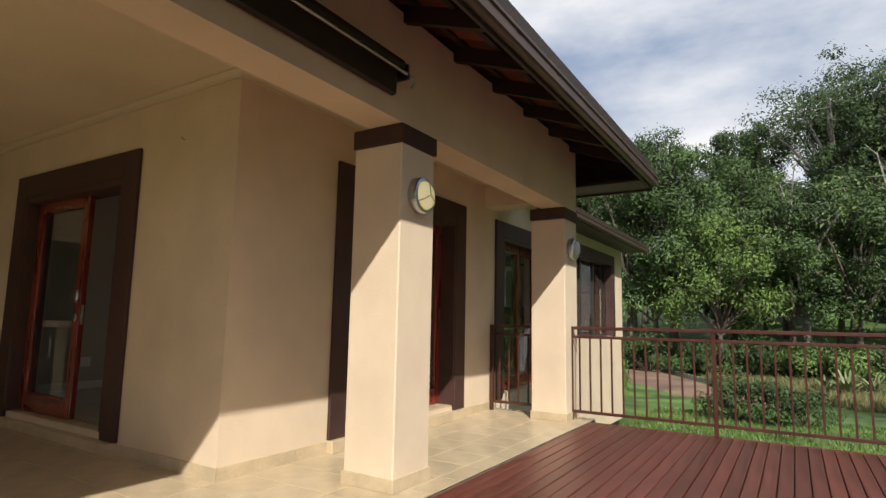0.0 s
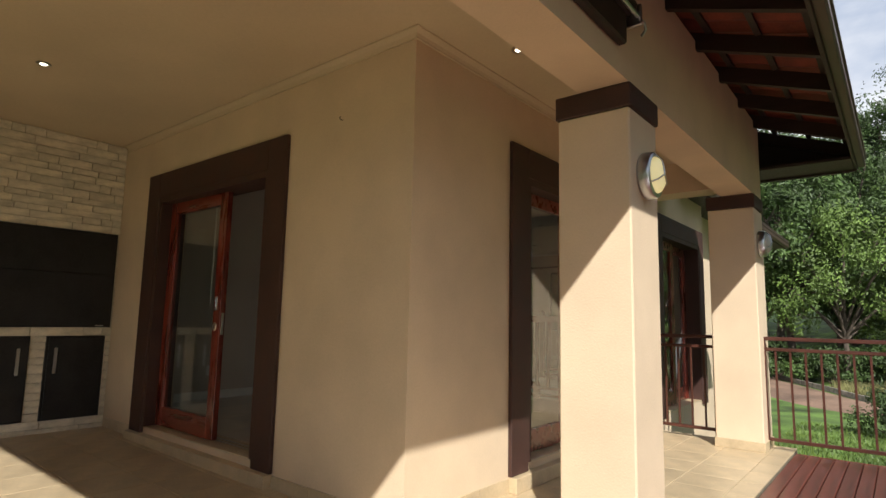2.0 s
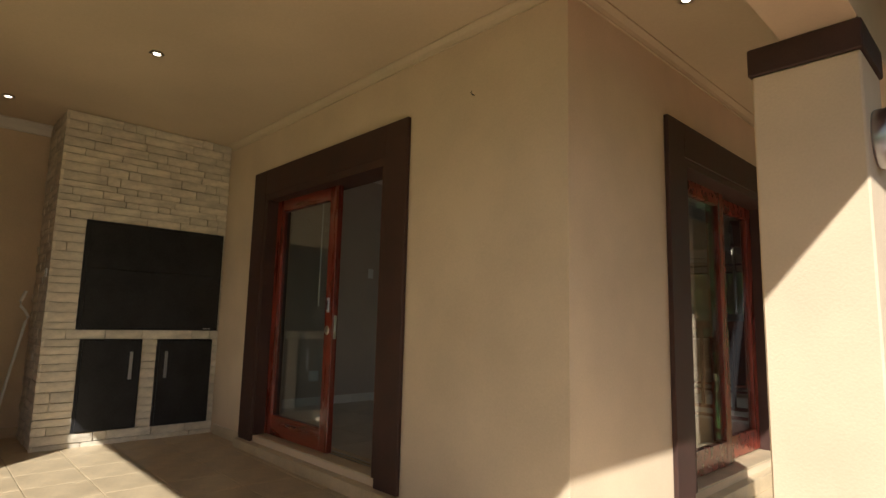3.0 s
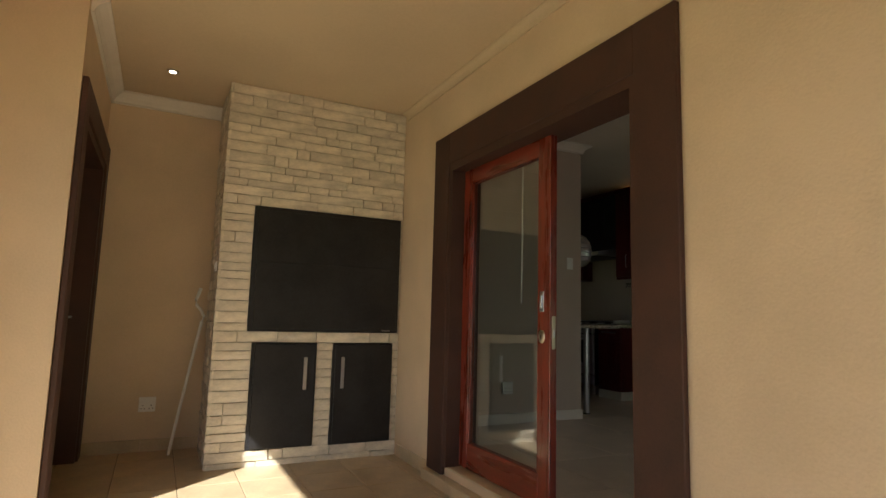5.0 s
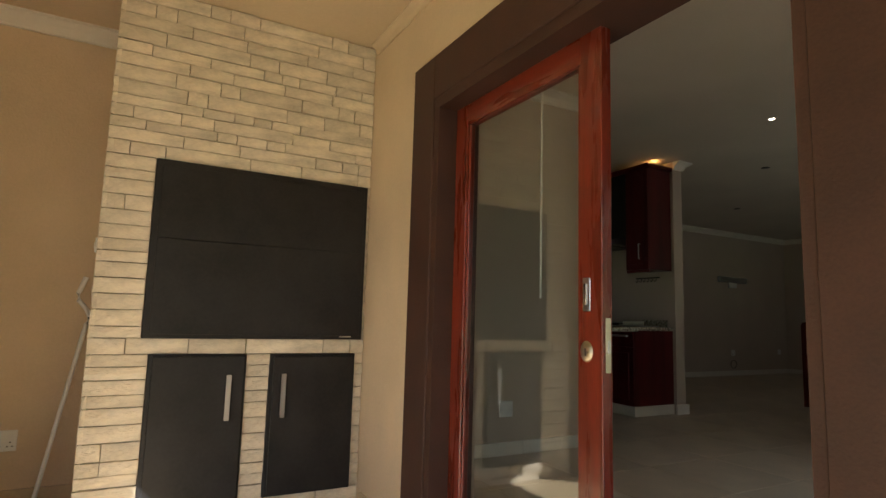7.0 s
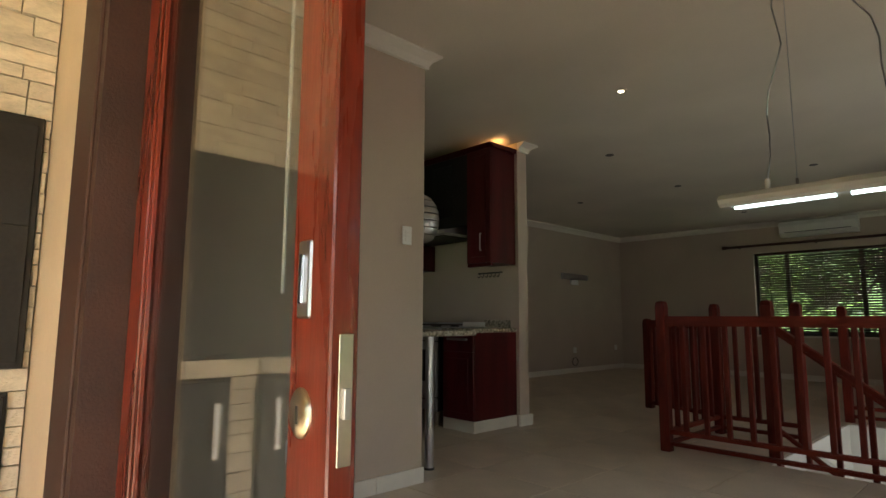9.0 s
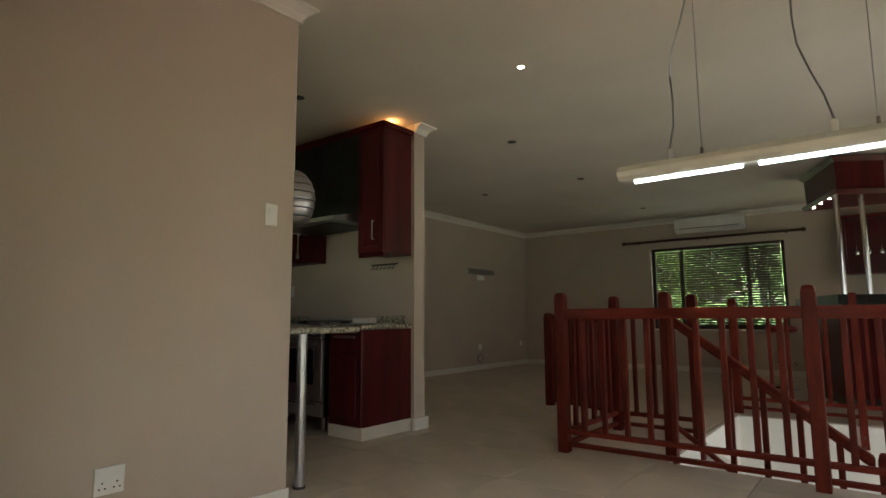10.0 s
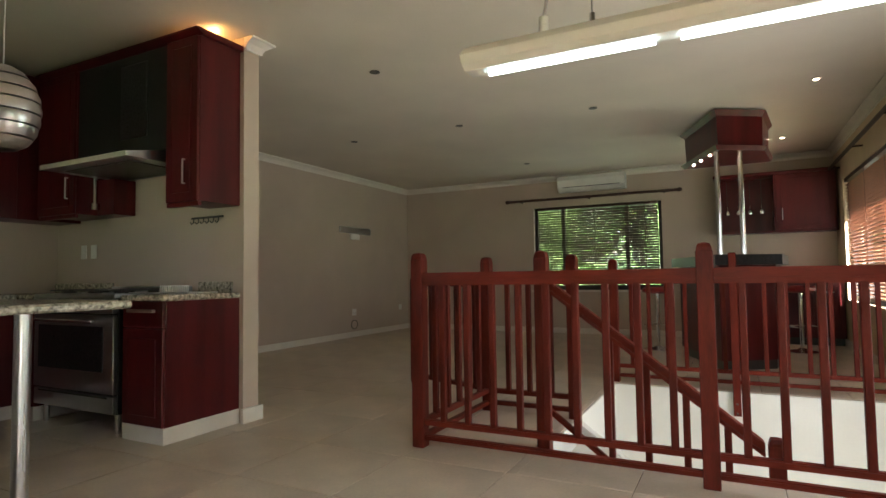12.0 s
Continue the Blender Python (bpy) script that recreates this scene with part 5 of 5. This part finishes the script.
bm = bmesh.new()
line = [(-16, 36.0, 12.0), (-8, 31.0, 11.0), (-5.6, 28.0, 8.0), (-3, 23.4, 6.6), (-2.0, 21.8, 5.0), (-0.6, 20.2, 3.2), (0.4, 18.6, 2.2)]
strip = []
for (xa, ya, wa), (xb, yb, wb) in zip(line, line[1:]):
    for k in range(6):
        t = k / 6
        x, y, w = xa + (xb - xa) * t, ya + (yb - ya) * t, wa + (wb - wa) * t
        strip.append([bm.verts.new((x, y + w * s, max(ground_z(x, y + w * s), ground_z(x + 1, y + w * s), ground_z(x - 1, y + w * s)) + (0.1 if abs(s) < 0.5 else -0.04))) for s in (-0.5, -0.25, 0, 0.25, 0.5)])
for a, b in zip(strip, strip[1:]):
    for i in range(4):
        bm.faces.new((a[i], b[i], b[i + 1], a[i + 1]))
tops = [r[4].co.copy() for r in strip[::2]]
solid("road", bm, M_DIRT, "reddish brown dirt driveway crossing the garden", "driveway")
kerb = tagged(thing("kerb", "pale low stone kerb beside the driveway", "kerb"), kind="structure")
for p, q in zip(tops, tops[1:]):
    bm = bmesh.new()
    v = [bm.verts.new((c.x, c.y + dy, c.z + dz)) for dz in (-0.3, 0.22) for c, dy in ((p, 0), (q, 0), (q, 0.16), (p, 0.16))]
    for f in ((0, 1, 2, 3), (4, 5, 6, 7), (0, 1, 5, 4), (1, 2, 6, 5), (2, 3, 7, 6), (3, 0, 4, 7)):
        bm.faces.new([v[i] for i in f])
    part("kerb_stone", bm, M_PALE, kerb)


def leaf_mesh(name, clumps, per, size, mat, rng, flat=0.6):
    """Many small bent leaf sprays scattered round clump centres."""
    vs, fs = [], []
    for c, r in clumps:
        for _ in range(per):
            d = Vector((rng.gauss(0, 1), rng.gauss(0, 1), rng.gauss(0, 1) * flat)).normalized()
            p = c + d * r * rng.uniform(0.45, 1.05)
            n = (d + Vector((rng.uniform(-.6, .6), rng.uniform(-.6, .6), rng.uniform(0, .9)))).normalized()
            u = n.orthogonal().normalized()
            u.rotate(Matrix.Rotation(rng.uniform(0, math.tau), 3, n))
            w = n.cross(u)
            s = size * rng.uniform(0.6, 1.3)
            b = len(vs)
            vs += [p - u * s, p + w * s * 0.42 + n * s * 0.12, p + u * s - n * s * 0.25, p - w * s * 0.42 + n * s * 0.12]
            fs.append((b, b + 1, b + 2, b + 3))
    me = bpy.data.meshes.new(name)
    me.from_pydata(vs, [], fs)
    me.materials.append(mat)
    return me


def tree(name, seed, h, spread, kind, label, mat=M_LEAF, bark=M_BARK, per=260, size=0.11):
    """kind: round, tall, umbrella or bare."""
    rng = random.Random(seed)
    t = thing(name, label, "tree", "hillside trees")
    bm = bmesh.new()
    lean = Vector((rng.uniform(-0.5, 0.5), rng.uniform(-0.5, 0.5), 0))
    fork = h * (0.55 if kind == "umbrella" else 0.32)
    pts = [Vector((0, 0, -0.6)), Vector((0, 0, fork * 0.5)) + lean * 0.3, Vector((0, 0, fork)) + lean * 0.6]
    rad = 0.035 * h ** 0.8
    for i in range(2):
        tube(bm, pts[i], pts[i + 1], rad * (1 - 0.25 * i), 8, rad * (0.75 - 0.25 * i))
    clumps = []
    limbs = 13 if kind != "tall" else 16
    for k in range(limbs):
        a = k * 2.4 + rng.uniform(-0.4, 0.4)
        f = (k + 0.5) / limbs
        if kind == "umbrella":
            tip = Vector((math.cos(a) * spread * rng.uniform(0.3, 1), math.sin(a) * spread * rng.uniform(0.3, 1), h * rng.uniform(0.88, 1.0)))
        elif kind == "tall":
            rr = spread * (1.0 - 0.55 * f) * rng.uniform(0.5, 1)
            tip = Vector((math.cos(a) * rr, math.sin(a) * rr, h * (0.3 + 0.68 * f)))
        else:
            rr = spread * math.sin(math.pi * (0.2 + 0.72 * f)) * rng.uniform(0.6, 1.05)
            tip = Vector((math.cos(a) * rr, math.sin(a) * rr, h * (0.3 + 0.66 * f)))
        base = Vector((0, 0, min(fork * rng.uniform(0.8, 1.1), tip.z * 0.8))) + lean * 0.5
        if kind == "tall":
            base = Vector((0, 0, tip.z * 0.82)) + lean * 0.5
        mid = base.lerp(tip, 0.55) + Vector((rng.uniform(-.3, .3), rng.uniform(-.3, .3), 0.06 * h * (kind != "umbrella")))
        tube(bm, base, mid, rad * 0.42, 6, rad * 0.26)
        tube(bm, mid, tip, rad * 0.26, 5, rad * 0.08)
        for _ in range(3):
            q = mid.lerp(tip, rng.uniform(0.3, 1))
            e = q + Vector((rng.uniform(-1, 1), rng.uniform(-1, 1), rng.uniform(-0.1, 0.7))) * spread * 0.3
            tube(bm, q, e, rad * 0.12, 4, rad * 0.03)
            clumps.append((e, spread * rng.uniform(0.16, 0.28)))
        clumps.append((tip, spread * rng.uniform(0.22, 0.34)))
    if kind == "tall":
        tube(bm, pts[2], Vector((0, 0, h * 0.96)) + lean * 0.6, rad * 0.5, 6, rad * 0.06)
    part("trunk", bm, bark, t)
    cr = new("crown", leaf_mesh("crown", clumps, per if kind != "bare" else 10, size, mat, rng, 0.28 if kind == "umbrella" else 0.8))
    cr.parent = t
    return t


PROTO = [tree("tree", 1, 10.5, 3.6, "round", "broad leafy green tree on the hillside"),
         tree("tree", 2, 12.5, 3.3, "tall", "tall dense dark green tree on the hillside", per=300),
         tree("tree", 3, 9.0, 3.9, "round", "bright green spreading tree at the wood's edge", M_LEAF2),
         tree("tree", 4, 13.5, 4.6, "umbrella", "flat-topped pale-trunked tree above the wood", M_LEAF, M_PALE, per=130),
         tree("tree", 5, 9.5, 2.6, "bare", "thin pale-stemmed tree with few leaves", M_LEAF2, M_PALE),
         tree("tree", 6, 14.0, 3.6, "tall", "tall eucalyptus with open leafy tufts", M_LEAF, M_PALE, per=120)]
rng = random.Random(12)
spots = []
for row, (y, n, x0, x1) in enumerate(((31, 13, -20, 16), (36, 13, -20, 19), (42, 13, -21, 22), (49, 14, -23, 26), (58, 15, -26, 32))):
    for i in range(n):
        spots.append((x0 + (x1 - x0) * (i + rng.uniform(0.2, 0.8)) / n, y + rng.uniform(-2.2, 2.2), row))
used = set()
for i, (x, y, row) in enumerate(spots):
    k = rng.choice((0, 2, 2, 4, 0) if row == 0 else (0, 1, 1, 2, 4) if row == 1 else (1, 1, 0, 3, 1))
    m = Matrix.Translation((x, y, ground_z(x, y) - 0.2)) @ Matrix.Rotation(rng.uniform(0, 6.28), 4, "Z")
    sc = rng.uniform(0.75, 1.05) if row < 2 else rng.uniform(0.85, 1.2)
    if k not in used:
        PROTO[k].matrix_world = m
        used.add(k)
    else:
        copy_thing(PROTO[k], m).scale = (sc, sc, sc * rng.uniform(0.95, 1.12))
for k, x, y, sc in ((5, 8.2, 52, 1.25), (3, 3.6, 47, 1.2), (3, 6.0, 50, 1.25), (4, 1.0, 33, 1.15), (4, 4.2, 34, 1.2), (1, 9.5, 44, 1.35), (1, 13, 43, 1.45)):
    m = Matrix.Translation((x, y, ground_z(x, y) - 0.2)) @ Matrix.Rotation(x, 4, "Z")
    if k not in used:
        PROTO[k].matrix_world = m
        used.add(k)
    else:
        copy_thing(PROTO[k], m).scale = (sc, sc, sc)

# Unseen trees round the other sides, added to cut skylight under the veranda.
for k, x, y, sc in ((0, -15, -9, 1.1), (1, -11, -13, 1.2), (0, -6, -16, 1.1), (2, -1, -18, 1.1), (1, -17, -3, 1.2), (2, 15, 4, 1.0), (1, 17, 10, 1.1), (0, 19, -3, 0.9), (2, 13, 16, 1.0), (1, -16, 4, 1.2), (0, -16, 11, 1.2), (1, 11.5, -1, 0.95), (2, 12, 4, 1.0), (1, 11.5, 8.5, 0.95), (0, 13, 12, 1.0), (1, 3, -15, 0.8),
                    (1, -3.5, -13.5, 1.1), (0, -8.5, -12.5, 1.15), (1, -13.5, -8, 1.15), (0, 14.5, -6.5, 0.7), (0, 7.5, -16.5, 0.7), (0, 11.5, -12.5, 0.6)):
    m = Matrix.Translation((x, y, ground_z(x, y) - 0.2)) @ Matrix.Rotation(x, 4, "Z")
    copy_thing(PROTO[k], m).scale = (sc, sc, sc)


def bush(seed, r, label, mat):
    rng = random.Random(seed)
    t = thing("bush", label, "bush", "garden bushes")
    bm = bmesh.new()
    cl = []
    for k in range(11):
        a = k * 2.4
        e = Vector((math.cos(a) * r * rng.uniform(0.2, 0.9), math.sin(a) * r * rng.uniform(0.2, 0.9), r * rng.uniform(0.3, 1.0)))
        tube(bm, (0, 0, -0.1), e, 0.02, 5, 0.006)
        cl.append((e, r * rng.uniform(0.3, 0.45)))
    part("stem", bm, M_BARK, t)
    o = new("leaves", leaf_mesh("leaves", cl, 240, 0.055, mat, rng))
    o.parent = t
    return t


BUSH = [bush(1, 1.0, "dark green rounded garden shrub", M_LEAF), bush(2, 0.85, "light green leafy garden shrub", M_LEAF2)]
first = [True, True]
places = [(-0.8, 14.9, 0, 0.85), (3.6, 16.0, 1, 0.45), (-0.1, 15.0, 0, 0.8), (0.5, 14.8, 0, 0.7), (4.4, 15.2, 1, 0.4), (-3.95, 15.6, 1, 0.7, 2.1),
          (-8.5, 17.5, 1, 2.2), (-7.2, 16.8, 0, 1.9), (-6.2, 17.2, 1, 2.0), (-5.9, 16.6, 1, 1.6), (-9.6, 17.4, 0, 2.2), (-8.2, 19.5, 1, 3.0), (-6.6, 18.8, 0, 2.2)]
places += [(-7 + i * 1.35 + rng.uniform(-.6, .6), 30.6 + rng.uniform(-0.6, 0.6), rng.choice((0, 0, 1)), rng.uniform(1.2, 2.0)) for i in range(17)]
for x, y, k, s, *zs in places:
    m = Matrix.Translation((x, y, ground_z(x, y))) @ Matrix.Rotation(x * 3, 4, "Z")
    if first[k]:
        BUSH[k].matrix_world, BUSH[k].scale, first[k] = m, (s, s, s), False
        BUSH[k].location = m.translation
    else:
        copy_thing(BUSH[k], m).scale = (s, s, zs[0] if zs else s)

# tussocks of grass nearest to the deck
rng = random.Random(5)
vs, fs = [], []
for _ in range(24000):
    x, y = rng.uniform(-2.6, 7), rng.uniform(7.0, 16)
    z, a, h = ground_z(x, y), rng.uniform(0, 6.28), rng.uniform(0.04, 0.1)
    b = len(vs)
    dx, dy = math.cos(a) * 0.012, math.sin(a) * 0.012
    vs += [(x - dx, y - dy, z), (x + dx, y + dy, z), (x + rng.uniform(-.05, .05), y + rng.uniform(-.05, .05), z + h)]
    fs.append((b, b + 1, b + 2))
me = bpy.data.meshes.new("grass")
me.from_pydata(vs, [], fs)
me.materials.append(M_LEAF2)
tagged(new("grass", me), "short green lawn grass below the deck", "grass", kind="stuff")

vs, fs = [], []
for _ in range(30000):
    x, y = rng.uniform(-3.0, 10), rng.uniform(17, 30)
    if x < 1.9 - (y - 18.6) * 0.62 + 0.5 * math.sin(y * 1.3) or y < 19 + 0.8 * math.sin(x):
        continue
    z, a, h = ground_z(x, y), rng.uniform(0, 6.28), rng.uniform(0.12, 0.42)
    b = len(vs)
    dx, dy = math.cos(a) * 0.022, math.sin(a) * 0.022
    vs += [(x - dx, y - dy, z), (x + dx, y + dy, z), (x + rng.uniform(-.2, .2), y + rng.uniform(-.2, .2), z + h)]
    fs.append((b, b + 1, b + 2))
me = bpy.data.meshes.new("rough_grass")
me.from_pydata(vs, [], fs)
me.materials.append(material("dry_grass", (0.2, 0.19, 0.07), 0.8, var=0.35, scale=0.5, bscale=3))
tagged(new("rough_grass", me), "tall straw-green rough grass on the bank", "grass", kind="stuff")


def spiky_plant(x, y, r, seed):
    """A rosette of long tapered blades."""
    rg = random.Random(seed)
    t = thing("spiky_plant", "pale green rosette of long spiky leaves", "plant", "spiky garden plants", (x, y, ground_z(x, y)))
    bm = bmesh.new()
    for k in range(34):
        a, up = k * 2.4, rg.uniform(0.25, 1.25)
        d = Vector((math.cos(a) * math.cos(up), math.sin(a) * math.cos(up), math.sin(up)))
        w = Vector((-math.sin(a), math.cos(a), 0)) * r * 0.05
        L = r * rg.uniform(0.8, 1.15)
        mid, tip = d * L * 0.5 + Vector((0, 0, r * 0.08)), d * L - Vector((0, 0, r * 0.06))
        v = [bm.verts.new(p) for p in (-w * 0.6, w * 0.6, mid + w, mid - w, tip)]
        bm.faces.new(v[:4])
        bm.faces.new((v[3], v[2], v[4]))
    part("leaves", bm, M_SPIKE, t)


M_SPIKE = material("pale_spiky_leaf", (0.24, 0.27, 0.12), 0.5, var=0.2, scale=2)
for i, (x, y, r) in enumerate(((1.9, 24.6, 1.1), (2.7, 25.2, 1.0), (1.3, 25.6, 0.8), (3.4, 23.8, 0.9))):
    spiky_plant(x, y, r, i)


# ---- floors and ground: the pieces ----
def slab(name, x0, x1, y0, y1, z0, z1, mat, label, category="floor", hole=None):
    bm = bmesh.new()
    if hole:
        a, b, c, d = hole
        for r in ((x0, a, y0, y1), (b, x1, y0, y1), (a, b, y0, c), (a, b, d, y1)):
            if r[1] - r[0] > 1e-4 and r[3] - r[2] > 1e-4:
                box(bm, *r, z0, z1)
    else:
        box(bm, x0, x1, y0, y1, z0, z1)
    return solid(name, bm, mat, label, category)


def tile_mesh(w, d, mat, h=0.008, r=0.003):
    """A bevelled tile, w by d, its top at 0."""
    bm = bmesh.new()
    lo = [bm.verts.new((x, y, -h)) for x, y in ((0, 0), (w, 0), (w, d), (0, d))]
    up = [bm.verts.new((x, y, -r * 0.5)) for x, y in ((0, 0), (w, 0), (w, d), (0, d))]
    top = [bm.verts.new((x, y, 0)) for x, y in ((r, r), (w - r, r), (w - r, d - r), (r, d - r))]
    for i in range(4):
        j = (i + 1) % 4
        bm.faces.new((lo[i], lo[j], up[j], up[i]))
        bm.faces.new((up[i], up[j], top[j], top[i]))
    bm.faces.new(top)
    return mesh_of("tile", bm, mat)


def tiled(parent, mat, step, x0, x1, y0, y1, z, ox, oy, hole=None, limit=300, centre=(0, 0), gap=0.004):
    """Lays tiles on a grid with its joints at ox, oy; the farthest past the limit are joined."""
    cells, shapes = [], {}
    i0, i1 = math.floor((x0 - ox) / step), math.ceil((x1 - ox) / step)
    j0, j1 = math.floor((y0 - oy) / step), math.ceil((y1 - oy) / step)
    for i in range(i0, i1):
        for j in range(j0, j1):
            a, b = max(x0, ox + i * step + gap / 2), min(x1, ox + (i + 1) * step - gap / 2)
            c, d = max(y0, oy + j * step + gap / 2), min(y1, oy + (j + 1) * step - gap / 2)
            if b - a < 0.02 or d - c < 0.02:
                continue
            if hole:
                if a >= hole[0] and b <= hole[1] and c >= hole[2] and d <= hole[3]:
                    continue
                if a < hole[1] and b > hole[0] and c < hole[3] and d > hole[2]:
                    for r in ((a, min(b, hole[0]), c, d), (max(a, hole[1]), b, c, d), (max(a, hole[0]), min(b, hole[1]), c, min(d, hole[2])), (max(a, hole[0]), min(b, hole[1]), max(c, hole[3]), d)):
                        if r[1] - r[0] > 0.02 and r[3] - r[2] > 0.02:
                            cells.append(r)
                    continue
            cells.append((a, b, c, d))
    cells.sort(key=lambda r: (r[0] - centre[0]) ** 2 + (r[2] - centre[1]) ** 2)
    for a, b, c, d in cells[:limit]:
        key = (round(b - a, 3), round(d - c, 3))
        if key not in shapes:
            shapes[key] = tile_mesh(*key, mat)
        t = new("tile", shapes[key])
        t.parent = parent
        t.location = (a, c, z)
    if cells[limit:]:
        bm = bmesh.new()
        for a, b, c, d in cells[limit:]:
            box(bm, a, b, c, d, z - 0.008, z)
        tagged(part("far_tiles", bm, mat, parent), kind="stuff")


WELL = (-5.57, EAST, 6.78, 9.12)
fl = slab("floor_veranda", -7.35, -1.5, -0.6, 6.66, F - 0.2, F - 0.006, M_GROUT, "sand coloured ceramic tiles on the veranda floor")
tiled(fl, M_VTILE, 0.36, -7.35, WB, -0.6, WA, F, -6.7, 1.48, centre=(-5.0, 1.4), limit=160)
fl.matrix_world = Matrix.Translation((WB, 0, F)) @ Matrix.Rotation(0.0104, 4, "Y") @ Matrix.Translation((-WB, 0, -F))
fl2 = slab("floor_veranda_strip", WB, -1.5, -0.6, 6.66, F - 0.006, F - 0.0055, M_GROUT, "sand coloured ceramic tiles beside the timber deck")
tiled(fl2, M_VTILE, 0.36, WB, -1.5, -0.6, 6.66, F, -6.7, 1.48, centre=(-2.2, 3.0))
fi = slab("floor_living", WEST, WB - TH, WA + TH + 0.01, NORTH, -0.2, -0.006, M_GROUT, "large beige porcelain tiles across the living room", hole=WELL)
tiled(fi, M_TILE, 0.62, WEST, WB - TH, WA + TH + 0.012, NORTH, 0, -5.0, 5.825, hole=WELL, centre=(-6, 5.5), gap=0.005)

deck = slab("floor_deck", -1.49, 6.0, -4.0, 6.5, F - 0.25, F - 0.045, M_DARKWOOD, "dark red oiled timber deck of narrow boards")
bm = bmesh.new()
soft_box(bm, 0, 0.092, 0, 5.2, -0.03, 0, 0.004)
plank = mesh_of("plank", bm, M_DECK)
for i in range(75):
    for y in (-3.96, 1.245):
        p = new("plank", plank)
        p.parent = deck
        p.location = (-1.49 + i * 0.099, y, F - 0.014 + 0.0012 * math.sin(i * 2.3))
bpart("edge_plank", M_DECK, deck, -1.49, 6.0, 6.452, 6.475, F - 0.2, F - 0.012, r=0.003)
